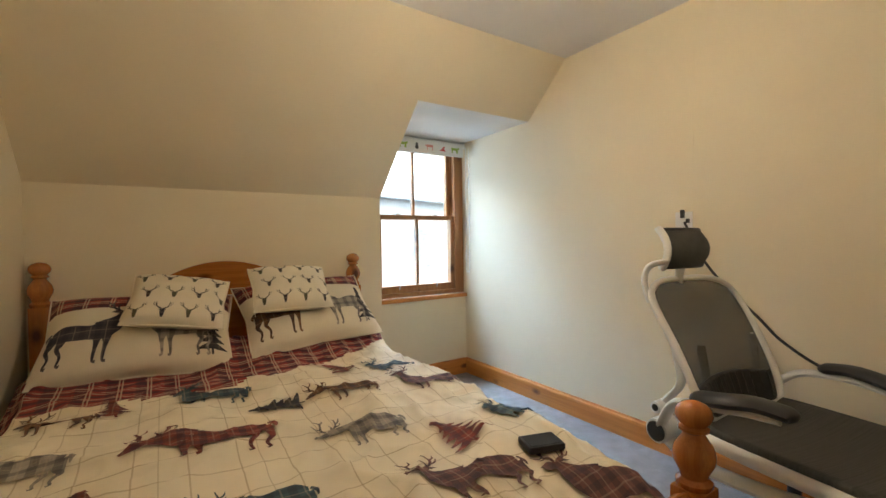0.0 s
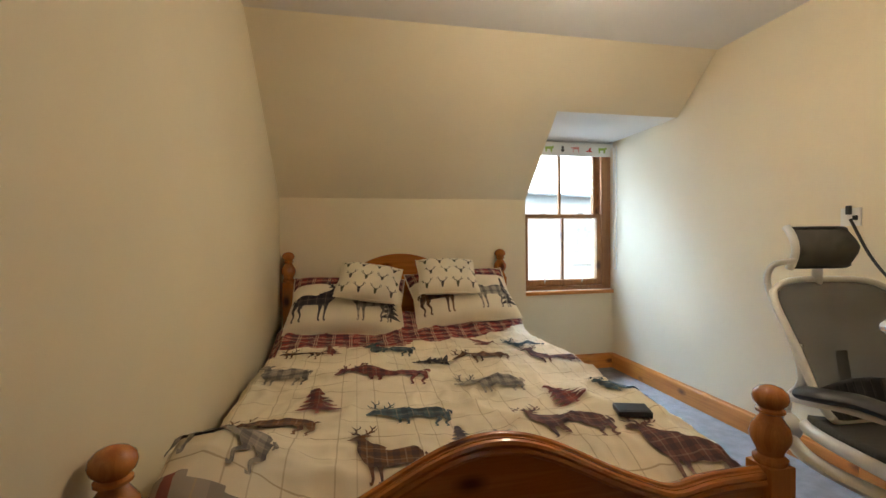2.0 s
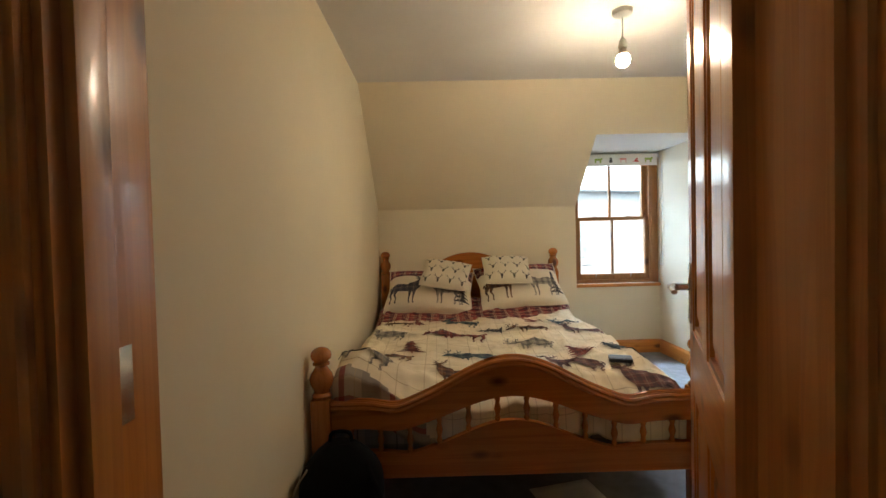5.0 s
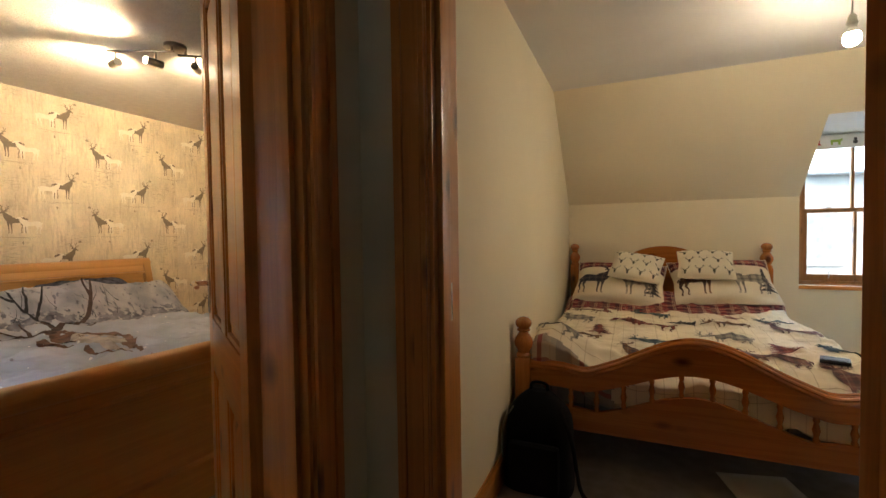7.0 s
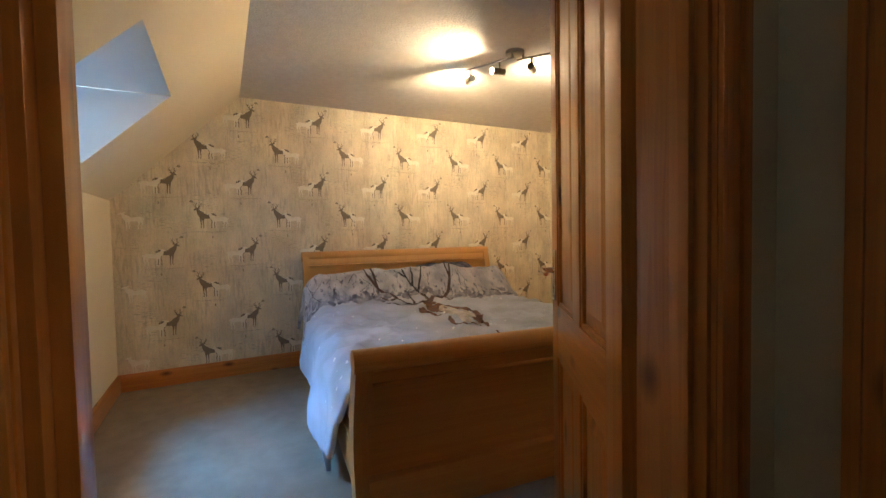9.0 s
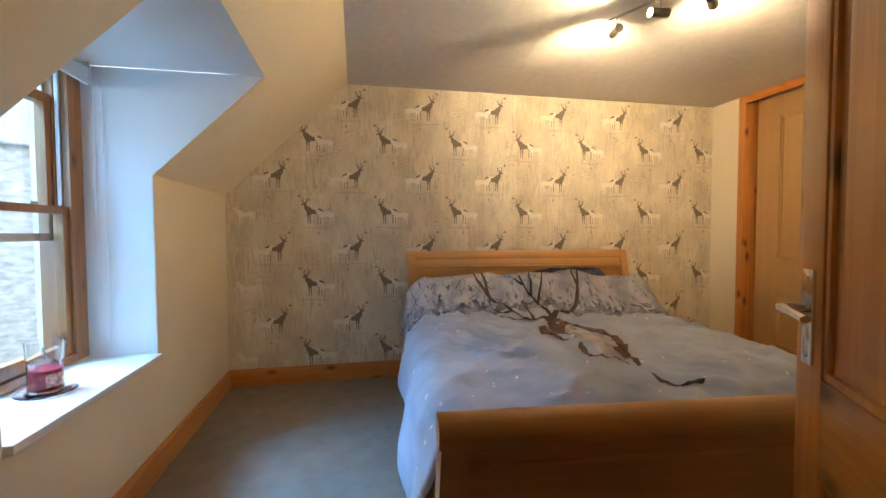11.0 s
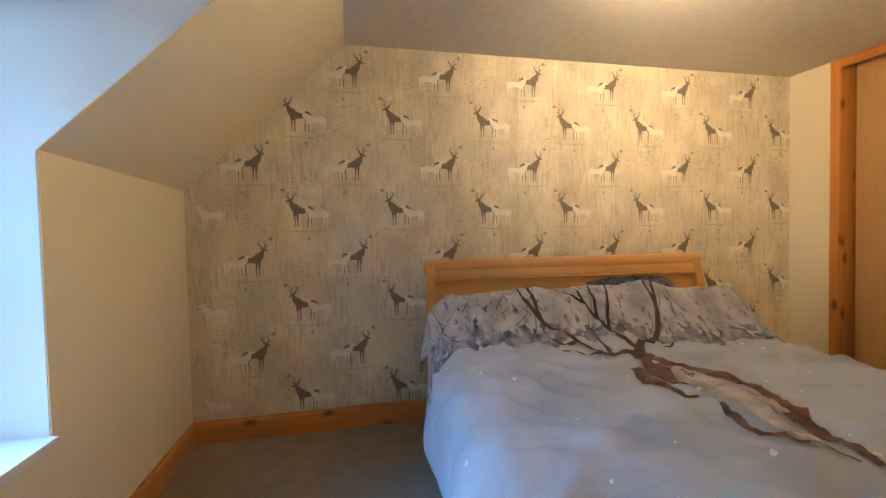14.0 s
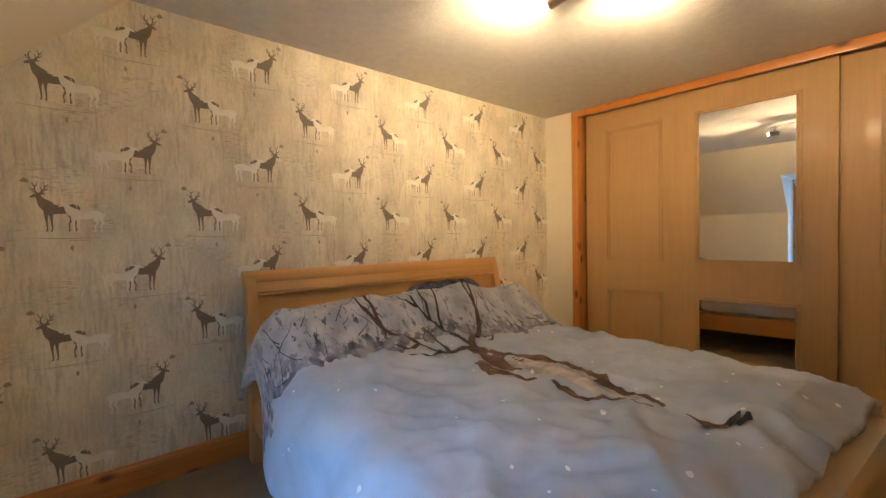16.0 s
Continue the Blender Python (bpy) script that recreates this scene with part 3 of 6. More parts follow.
def wallpaper_mat():
    m = bpy.data.materials.new("birch_bark_wallpaper")
    m.use_nodes = True
    N, L = m.node_tree.nodes, m.node_tree.links
    b = N["Principled BSDF"]
    b.inputs["Roughness"].default_value = 0.7
    co = N.new("ShaderNodeTexCoord")
    sep = N.new("ShaderNodeSeparateXYZ")
    L.new(co.outputs["Object"], sep.inputs[0])

    def math_node(op, a, v=None):
        n = N.new("ShaderNodeMath")
        n.operation = op
        L.new(a, n.inputs[0])
        if v is not None:
            n.inputs[1].default_value = v
        return n.outputs[0]

    def noise_at(scale, detail=4):
        mp = N.new("ShaderNodeMapping")
        mp.inputs["Scale"].default_value = scale
        L.new(co.outputs["Object"], mp.inputs[0])
        n = N.new("ShaderNodeTexNoise")
        n.inputs["Scale"].default_value, n.inputs["Detail"].default_value = 1, detail
        L.new(mp.outputs[0], n.inputs["Vector"])
        return n.outputs["Fac"]

    def ramp(fac, stops):
        r = N.new("ShaderNodeValToRGB")
        e = r.color_ramp.elements
        while len(e) < len(stops):
            e.new(0.5)
        for k, (p, c) in enumerate(stops):
            e[k].position, e[k].color = p, (*c, 1)
        L.new(fac, r.inputs[0])
        return r.outputs[0]

    def mix(fac, a, bcol, mode="MIX"):
        x = N.new("ShaderNodeMix")
        x.data_type, x.blend_type = "RGBA", mode
        if isinstance(fac, float):
            x.inputs["Factor"].default_value = fac
        else:
            L.new(fac, x.inputs["Factor"])
        for s, v in (("A", a), ("B", bcol)):
            if isinstance(v, tuple):
                x.inputs[s].default_value = (*v, 1)
            else:
                L.new(v, x.inputs[s])
        return x.outputs["Result"]

    # boards of bark, 140 mm wide, each of its own tone
    board = math_node("FLOOR", math_node("MULTIPLY", sep.outputs["Y"], 1 / 0.14))
    wn_ = N.new("ShaderNodeTexWhiteNoise")
    wn_.noise_dimensions = "1D"
    L.new(board, wn_.inputs["W"])
    tone = ramp(wn_.outputs["Value"], [(0.0, (0.69, 0.585, 0.41)), (1.0, (0.77, 0.675, 0.50))])
    cloud = ramp(noise_at((1, 5, 4)), [(0.35, (0.84, 0.84, 0.84)), (0.65, (1.06, 1.06, 1.06))])
    col = mix(1.0, tone, cloud, "MULTIPLY")
    streak = ramp(noise_at((1, 60, 9), 6), [(0.46, (0, 0, 0)), (0.62, (1, 1, 1))])
    patch = ramp(noise_at((1, 9, 3.0), 3), [(0.36, (0, 0, 0)), (0.60, (1, 1, 1))])
    col = mix(math_node("MULTIPLY", mix(1.0, streak, patch, "MULTIPLY"), 0.42), col, (0.34, 0.29, 0.21))
    speck = ramp(noise_at((1, 120, 45), 4), [(0.40, (0.93, 0.93, 0.93)), (0.60, (1.03, 1.03, 1.03))])
    col = mix(1.0, col, speck, "MULTIPLY")
    hline = ramp(noise_at((1, 22, 130), 3), [(0.53, (0, 0, 0)), (0.62, (1, 1, 1))])
    hpatch = ramp(noise_at((3, 4.5, 6), 1), [(0.52, (0, 0, 0)), (0.64, (1, 1, 1))])
    col = mix(math_node("MULTIPLY", mix(1.0, hline, hpatch, "MULTIPLY"), 0.5), col, (0.34, 0.29, 0.21))
    L.new(col, b.inputs["Base Color"])
    bp = N.new("ShaderNodeBump")
    bp.inputs["Strength"].default_value, bp.inputs["Distance"].default_value = 0.15, 0.001
    L.new(noise_at((1, 300, 300)), bp.inputs["Height"])
    L.new(bp.outputs[0], b.inputs["Normal"])
    return m


part("wallpaper", cuboid(BX, BX + 0.003, BK - 0.1, BY1 + 0.05, 0.0, H), wallpaper_mat(), wall_paper, "beige bark wallpaper", smooth=False)

# ---- printed animals and trees: flat shapes laid on a surface ----


def stroke(points, widths, n=5, across=2):
    """A tapered band along a smooth line, as rows of plane points."""
    line = curve([(p[0], p[1], 0) for p in points], n)
    rows = []
    for i, p in enumerate(line):
        d = (line[min(i + 1, len(line) - 1)] - line[max(i - 1, 0)]).normalized()
        nrm = Vector((-d.y, d.x, 0))
        f = i / (len(line) - 1) * (len(widths) - 1)
        k = min(int(f), len(widths) - 2)
        w = widths[k] + (widths[k + 1] - widths[k]) * (f - k)
        rows.append([p + nrm * (w * (a / across - 0.5)) for a in range(across + 1)])
    return rows


def stag(grazing=False, antlers=True, girth=1.0, leg=1.0):
    """The side view of a stag, one unit high, its nose towards +x, as a list of bands; girth thickens the body, leg shortens the legs."""
    s = [stroke([(-0.42, 0.49), (-0.33, 0.485), (-0.20, 0.465), (-0.04, 0.445), (0.08, 0.46), (0.19, 0.50)], [w * girth for w in (0.08, 0.18, 0.19, 0.17, 0.21, 0.16)], 5, 4)]
    if grazing:
        s += [stroke([(0.12, 0.49), (0.26, 0.53), (0.40, 0.52)], [0.20 * girth, 0.14 * girth, 0.10]), stroke([(0.37, 0.54), (0.46, 0.50), (0.56, 0.44)], [0.09, 0.085, 0.03])]
        hx, hy = 0.39, 0.57
    else:
        s += [stroke([(0.10, 0.48), (0.21, 0.57), (0.27, 0.66), (0.295, 0.735)], [0.24 * girth, 0.19 * girth, 0.13, 0.09]), stroke([(0.25, 0.735), (0.34, 0.725), (0.40, 0.705), (0.445, 0.685)], [0.075, 0.085, 0.05, 0.035])]
        hx, hy = 0.28, 0.765
    s += [stroke([(hx, hy - 0.015), (hx - 0.07, hy + 0.005), (hx - 0.115, hy - 0.005)], [0.03, 0.045, 0.006], 3)]
    for a, b_, c, d in ((-0.37, -0.43, -0.385, -0.41), (-0.28, -0.315, -0.265, -0.28)):
        s.append(stroke([(a, 0.47), (b_ + 0.02, 0.32), (b_, 0.25), (c, 0.13), (d, 0.02), (d + 0.03, 0.0)], [0.17, 0.085, 0.052, 0.03, 0.026, 0.045], 4))
    for a, b_, c in ((0.07, 0.07, 0.055), (0.155, 0.165, 0.15)):
        s.append(stroke([(a, 0.44), (b_, 0.28), (b_ - 0.005, 0.20), (c, 0.02), (c + 0.03, 0.0)], [0.13, 0.06, 0.042, 0.026, 0.042], 4))
    s.append(stroke([(-0.435, 0.53), (-0.475, 0.48), (-0.47, 0.42)], [0.03, 0.045, 0.01], 3))
    if antlers:
        beams = (((0, 0), (-0.075, 0.055), (-0.115, 0.13), (-0.085, 0.225)), ((0.025, 0), (0.075, 0.06), (0.075, 0.14), (0.135, 0.23)))
        tines = (((-0.085, 0.07), (-0.14, 0.085), (-0.175, 0.14)), ((-0.115, 0.135), (-0.155, 0.165), (-0.165, 0.205)), ((-0.045, 0.035), (-0.05, 0.09), (-0.025, 0.135)), ((0.075, 0.07), (0.135, 0.08), (0.175, 0.125)), ((0.075, 0.145), (0.035, 0.175), (0.035, 0.225)), ((0.04, 0.02), (0.10, 0.025), (0.14, 0.06)))
        for b_ in beams:
            s.append(stroke([(hx + p, hy + q) for p, q in b_], [0.034, 0.030, 0.024, 0.010], 5))
        for b_ in tines:
            s.append(stroke([(hx + p, hy + q) for p, q in b_], [0.024, 0.020, 0.007], 4))
    if leg < 1:
        low = 0.40 * (1 - leg)
        for p in (p for rows in s for r in rows for p in r):
            p.y = ((p.y if p.y > 0.40 else 0.40 - (0.40 - p.y) * leg) - low) / (1 - low)
    return s


def fir():
    s = [stroke([(0, 0), (0, 0.2)], [0.07, 0.06], 3)]
    for k in range(6):
        z = 0.12 + k * 0.14
        w = 0.46 * (1 - k / 6.6)
        s.append(stroke([(-w, z - 0.03), (-w * 0.4, z + 0.02), (0, z + 0.07), (w * 0.4, z + 0.02), (w, z - 0.03)], [0.02, 0.11, 0.20, 0.11, 0.02], 4))
    return s


def lay(name, bands, where, material, parent, lift=0.0012, step=0.00012, label=""):
    """Lay bands on a surface: where(x, y, lift) gives the place. Each band lies a hair above the last."""
    bm_ = bmesh.new()
    for k, rows in enumerate(bands):
        vs = [[bm_.verts.new(where(p.x, p.y, lift + k * step)) for p in r] for r in rows]
        for a, b_ in zip(vs, vs[1:]):
            for i in range(len(a) - 1):
                bm_.faces.new((a[i], a[i + 1], b_[i + 1], b_[i]))
    return part(name, bm_, material, parent, label, smooth=False)


GREY_PRINT = mat("taupe_stag_print", (0.20, 0.155, 0.112), 0.7, vary=0.1, scale=30)
PALE_PRINT = mat("cream_stag_print", (0.77, 0.71, 0.58), 0.7, vary=0.05, scale=30)
SPOT_PRINT = mat("taupe_fleck_print", (0.34, 0.28, 0.20), 0.7, vary=0.1)
STAG, DOE = stag(girth=1.1), stag(antlers=False, girth=1.1)
pitch_y, pitch_z = 0.5600, 0.5400
protos = {}
for row in range(-1, 5):
    for colm in (0, 1, 2, 3, 4, 5, 6, 7, -1):
        for flip in (1, -1):
            y0 = -1.235 + colm * pitch_y - 0.075 if flip > 0 else -1.235 + colm * pitch_y + 0.175
            z0 = 1.46 + (row - 2) * pitch_z - (0.0 if flip > 0 else 0.265)
            if not (BK + 0.02 < y0 < BY1 - 0.06) or z0 < 0.09 or z0 + 0.17 > H or z0 + 0.1 > BKZ + (y0 - BK) * 0.97:
                continue
            if flip not in protos:
                def wall_at(x, y, up, q=flip):
                    return (up, q * x * 0.165, y * 0.200)

                def wall_doe(x, y, up, q=flip):
                    return (up, q * (x * 0.165 - 0.085), y * 0.155 - 0.004)

                def wall_line(x, y, up, q=flip):
                    return (up, q * x, y)
                ruled = [stroke([(-0.15, -0.030), (-0.02, -0.033), (0.10, -0.028)], [0.001, 0.0032, 0.001], 4), stroke([(-0.11, -0.042), (-0.04, -0.041)], [0.001, 0.002], 3), stroke([(-0.16, 0.075), (-0.10, 0.076)], [0.001, 0.002], 3), stroke([(-0.15, 0.055), (-0.11, 0.054)], [0.001, 0.0016], 3), stroke([(0.075, 0.20), (0.088, 0.205), (0.10, 0.20)], [0.004, 0.022, 0.004], 3), stroke([(-0.052, -0.085), (-0.050, -0.073), (-0.052, -0.061)], [0.003, 0.013, 0.003], 3)]
                obs = [lay("stag_print", STAG, wall_at, GREY_PRINT, wall_paper, 0.0048), lay("doe_print", DOE, wall_doe, PALE_PRINT, wall_paper, 0.0075), lay("fleck_print", ruled, wall_line, SPOT_PRINT, wall_paper, 0.0042)]
                protos[flip] = obs
            else:
                obs = []
                for o in protos[flip]:
                    c = o.copy()
                    scene.collection.objects.link(c)
                    obs.append(c)
            for k, o in enumerate(obs):
                o.location = (BX, y0, max(z0, 0.132))
                if y0 < BK + 0.09 and k != 1:
                    bpy.data.objects.remove(o)
                    continue

# ---- cloth surfaces ----


def cloth_mat(name, color, lines=None, vary=0.05, weave=500.0, own=False):
    """Woven cotton; lines: (spacing, width, colour) of a printed check, in the cloth's own metres (its UV map)."""
    m = mat(name, color, 0.9, vary=vary, scale=5, bump=0.25, bump_scale=weave, spec=0.15)
    if lines:
        N, L = m.node_tree.nodes, m.node_tree.links
        b = N["Principled BSDF"]
        last = b.inputs["Base Color"].links[0].from_socket
        uv = N.new("ShaderNodeTexCoord" if own else "ShaderNodeUVMap")
        sep = N.new("ShaderNodeSeparateXYZ")
        L.new(uv.outputs["Object" if own else "UV"], sep.inputs[0])
        for ax, spacing, width, colour, strength, shift in lines:
            a = N.new("ShaderNodeMath")
            a.operation = "MULTIPLY_ADD"
            a.inputs[1].default_value, a.inputs[2].default_value = 1 / spacing, shift
            L.new(sep.outputs[ax], a.inputs[0])
            f = N.new("ShaderNodeMath")
            f.operation = "FRACT"
            L.new(a.outputs[0], f.inputs[0])
            c = N.new("ShaderNodeMath")
            c.operation = "LESS_THAN"
            c.inputs[1].default_value = width / spacing
            L.new(f.outputs[0], c.inputs[0])
            k = N.new("ShaderNodeMath")
            k.operation = "MULTIPLY"
            k.inputs[1].default_value = strength
            L.new(c.outputs[0], k.inputs[0])
            x = N.new("ShaderNodeMix")
            x.data_type = "RGBA"
            L.new(k.outputs[0], x.inputs["Factor"])
            L.new(last, x.inputs["A"])
            x.inputs["B"].default_value = (*colour, 1)
            last = x.outputs["Result"]
        L.new(last, b.inputs["Base Color"])
    return m


TAN = (0.44, 0.34, 0.21)
COTTON = cloth_mat("cream_checked_cotton", (0.76, 0.67, 0.50), [("X", 0.115, 0.004, TAN, 0.6, 0.1), ("X", 0.23, 0.003, TAN, 0.5, 0.32), ("Y", 0.115, 0.004, TAN, 0.6, 0.2), ("Y", 0.23, 0.003, TAN, 0.5, 0.6)])
CREAM_COTTON = cloth_mat("cream_cotton", (0.76, 0.68, 0.53))
RED, NAVY, SAND = (0.24, 0.025, 0.022), (0.035, 0.035, 0.05), (0.55, 0.45, 0.33)
TARTAN = cloth_mat("red_tartan_cotton", (0.29, 0.055, 0.05), [("X", 0.095, 0.034, NAVY, 0.5, 0.0), ("Y", 0.055, 0.016, NAVY, 0.65, 0.1), ("X", 0.095, 0.005, SAND, 0.75, 0.50), ("X", 0.095, 0.005, SAND, 0.7, 0.62), ("Y", 0.055, 0.004, SAND, 0.75, 0.45), ("Y", 0.055, 0.004, SAND, 0.7, 0.65)])
CHECK = cloth_mat("grey_red_check_cotton", (0.50, 0.42, 0.31), [("X", 0.20, 0.075, (0.22, 0.20, 0.18), 0.62, 0.0), ("Y", 0.18, 0.065, (0.25, 0.22, 0.19), 0.6, 0.0), ("X", 0.20, 0.022, RED, 0.75, 0.45), ("Y", 0.18, 0.020, RED, 0.7, 0.5), ("X", 0.10, 0.004, TAN, 0.7, 0.3)])


def print_mat(name, base, dark):
    """A plaid print on cloth, striped along the object's own axes."""
    m = cloth_mat(name, base, [("X", 0.052, 0.020, dark, 0.45, 0.0), ("Y", 0.046, 0.016, dark, 0.40, 0.2), ("X", 0.052, 0.004, SAND, 0.22, 0.35), ("Y", 0.046, 0.004, SAND, 0.20, 0.55)], vary=0.22, own=True)
    return m


P_RED = print_mat("plaid_red_print", (0.23, 0.065, 0.05), NAVY)
P_TEAL = print_mat("plaid_teal_print", (0.075, 0.115, 0.13), NAVY)
P_NAVY = print_mat("plaid_navy_print", (0.085, 0.075, 0.09), NAVY)
P_BROWN = print_mat("plaid_brown_print", (0.18, 0.09, 0.045), NAVY)
P_GREY = print_mat("plaid_grey_print", (0.34, 0.30, 0.25), NAVY)
P_WINE = print_mat("plaid_wine_print", (0.17, 0.085, 0.075), NAVY)
P_BLACK = print_mat("charcoal_print", (0.07, 0.062, 0.06), NAVY)


def fold(x, y, seed, amount=1.0):
    """Soft ridges and creases of cloth thrown on a bed."""
    p = Vector((x * 1.7 + seed, y * 1.7 - seed, seed * 0.7))
    h = 0.018 * noise.noise(p) + 0.012 * noise.noise(p * 2.6)
    r = 1 - abs(noise.noise(Vector((x * 2.2 + y * 1.3 + seed, y * 2.4 - x * 0.9, seed)))) * 2.4
    h += 0.014 * max(0.0, r) ** 3
    r2 = 1 - abs(noise.noise(Vector((x * 4.4 - y * 3.1 + seed * 2, y * 3.6 + x * 1.2, seed + 4)))) * 2.6
    h += 0.008 * max(0.0, r2) ** 3
    r3 = 1 - abs(noise.noise(Vector((x * 7.5 + y * 2.0 - seed, y * 8.5 - x * 3.0, seed + 9)))) * 3.0
    h += 0.005 * max(0.0, r3) ** 2
    r4 = 1 - abs(noise.noise(Vector((x * 5.0 + y * 9.0 + seed, y * 17.0 - x * 4.0, seed + 2)))) * 2.6
    h += 0.0035 * max(0.0, r4) ** 2 * max(0.0, 0.5 + noise.noise(Vector((x * 1.6, y * 1.6, seed + 6))))
    return h * amount


def sheet(name, us, vs, where, materials, parent, pick=None, thick=0.012, label=""):
    """A cloth of a grid of points where(u, v), UV-mapped in its own metres."""
    bm_ = bmesh.new()
    uvl = bm_.loops.layers.uv.new("UVMap")
    g = [[bm_.verts.new(where(u, v)) for v in vs] for u in us]
    for i in range(len(us) - 1):
        for j in range(len(vs) - 1):
            f = bm_.faces.new((g[i][j], g[i + 1][j], g[i + 1][j + 1], g[i][j + 1]))
            for lp, (a, b_) in zip(f.loops, ((i, j), (i + 1, j), (i + 1, j + 1), (i, j + 1))):
                lp[uvl].uv = (us[a], vs[b_])
            if pick:
                f.material_index = pick((us[i] + us[i + 1]) / 2, (vs[j] + vs[j + 1]) / 2)
    me = bpy.data.meshes.new(name)
    bm_.to_mesh(me)
    bm_.free()
    me.shade_smooth()
    ob = new(name, me)
    for mm in materials:
        me.materials.append(mm)
    so = ob.modifiers.new("thickness", "SOLIDIFY")
    so.thickness, so.offset = thick, -1
    if parent:
        ob.parent = parent
    return tagged(ob, label)


def span(a, b, n):
    return [a + (b - a) * k / n for k in range(n + 1)]


def pillow(name, w, h, t, m, at, tilt, turn, roll, label, category, material, seed, border=None):
    """A stuffed pillow: w wide, h high, t thick; tilt 0 lies flat, 90 stands. border: the material of a band along its top."""
    root = thing(name, label, category)
    root.matrix_basis = Matrix.Translation(at) @ Euler((0, 0, radians(turn))).to_matrix().to_4x4() @ Euler((radians(tilt), 0, 0)).to_matrix().to_4x4() @ Euler((0, 0, radians(roll))).to_matrix().to_4x4()

    def surf(u, v, s):
        k = max(0.0, (1 - abs(u) ** 3.2) * (1 - abs(v) ** 3.2)) ** 0.55
        pinch = 1 - 0.07 * (1 - abs(u)) * abs(v) ** 2 - 0.0
        pin2 = 1 - 0.07 * (1 - abs(v)) * abs(u) ** 2
        wr = 0.010 * noise.noise(Vector((u * 2.3 + seed, v * 2.3, seed))) + 0.006 * noise.noise(Vector((u * 5 + seed, v * 5, s)))
        return Vector((u * w / 2 * pin2, v * h / 2 * pinch, s * (t / 2 * k + wr * k)))

    bm_ = bmesh.new()
    uvl = bm_.loops.layers.uv.new("UVMap")
    n = 22
    vv = {}

    def vert(i, j, s):
        key = (i, j, 0 if i in (0, n) or j in (0, n) else s)
        if key not in vv:
            vv[key] = bm_.verts.new(surf(2 * i / n - 1, 2 * j / n - 1, s))
        return vv[key]
    for s in (1, -1):
        for i in range(n):
            for j in range(n):
                q = ((i, j), (i + 1, j), (i + 1, j + 1), (i, j + 1))
                f = bm_.faces.new([vert(a, b_, s) for a, b_ in (q if s > 0 else q[::-1])])
                for lp, (a, b_) in zip(f.loops, q if s > 0 else q[::-1]):
                    lp[uvl].uv = (a / n * w, b_ / n * h)
                f.material_index = 1 if border and j >= n - 6 else 0
    cov = part("cover", bm_, material, root)
    if border:
        cov.data.materials.append(border)
    tube_pts = [surf(u, -1, 1) for u in span(-1, 1, 12)] + [surf(1, v, 1) for v in span(-1, 1, 12)[1:]] + [surf(u, 1, 1) for u in span(1, -1, 12)[1:]] + [surf(-1, v, 1) for v in span(1, -1, 12)[1:-1]]
    part("seam", tube(bmesh.new(), tube_pts, 0.004, 6), material, cov)
    return root, cov, lambda x, y, up: surf(max(-0.98, min(0.98, x / (w / 2))), max(-0.98, min(0.98, y / (h / 2))), 1) + Vector((0, 0, up + 0.0015))


# ---- pine bed ----
BED_X, BED_Y = 1.312, 1.18
HALF = 0.757
bed = thing("pine_bed", "varnished pine bedstead with turned posts and an arched spindle footboard", "bed", (BED_X, BED_Y, 0))


def post(x, y, top, leg=0.076):
    p = part("bed_post", cuboid(x - leg / 2, x + leg / 2, y - leg / 2, y + leg / 2, 0, top - 0.195, 0.006), BEDPINE_Z, bed)
    prof = [(0.034, 0), (0.040, 0.008), (0.040, 0.016), (0.030, 0.026), (0.032, 0.036), (0.045, 0.062), (0.047, 0.078), (0.042, 0.098), (0.026, 0.122), (0.023, 0.130), (0.033, 0.136), (0.033, 0.142), (0.026, 0.147), (0.038, 0.160), (0.041, 0.172), (0.038, 0.186), (0.026, 0.198), (0.010, 0.204), (0.002, 0.205)]
    part("finial", lathe(bmesh.new(), prof, (x, y, top - 0.197), 24), BEDPINE_Z, p)


for x in (-HALF, HALF):
    post(x, 0, 0.712)
    post(x * 0.99, 2.12, 1.03)


def hump(x, half=0.47):
    a = min(1.0, abs(x) / half)
    return 0.5 + 0.5 * math.cos(math.pi * a) - 0.10 * math.exp(-((abs(x) - half) / 0.07) ** 2)


xs = span(-HALF + 0.038, HALF - 0.038, 60)


def board(nm, lo, hi, y0, y1, m, bead=None):
    bm_ = bmesh.new()
    rows = [[bm_.verts.new((x, y, z)) for y, z in ((y0, lo(x)), (y1, lo(x)), (y1, hi(x)), (y0, hi(x)))] for x in xs]
    for a, b_ in zip(rows, rows[1:]):
        for k in range(4):
            bm_.faces.new((a[k], a[(k + 1) % 4], b_[(k + 1) % 4], b_[k]))
    bm_.faces.new(rows[0])
    bm_.faces.new(rows[-1][::-1])
    bmesh.ops.recalc_face_normals(bm_, faces=bm_.faces)
    ob = part(nm, bm_, m, bed)
    if bead:
        for dy, dz in ((-0.017, -0.012), (0.0, -0.002), (0.017, -0.012), (-0.019, -0.028)):
            part("bead", tube(bmesh.new(), [((x), (y0 + y1) / 2 + dy, hi(x) + dz) for x in xs], 0.010, 8), m, ob)
    return ob


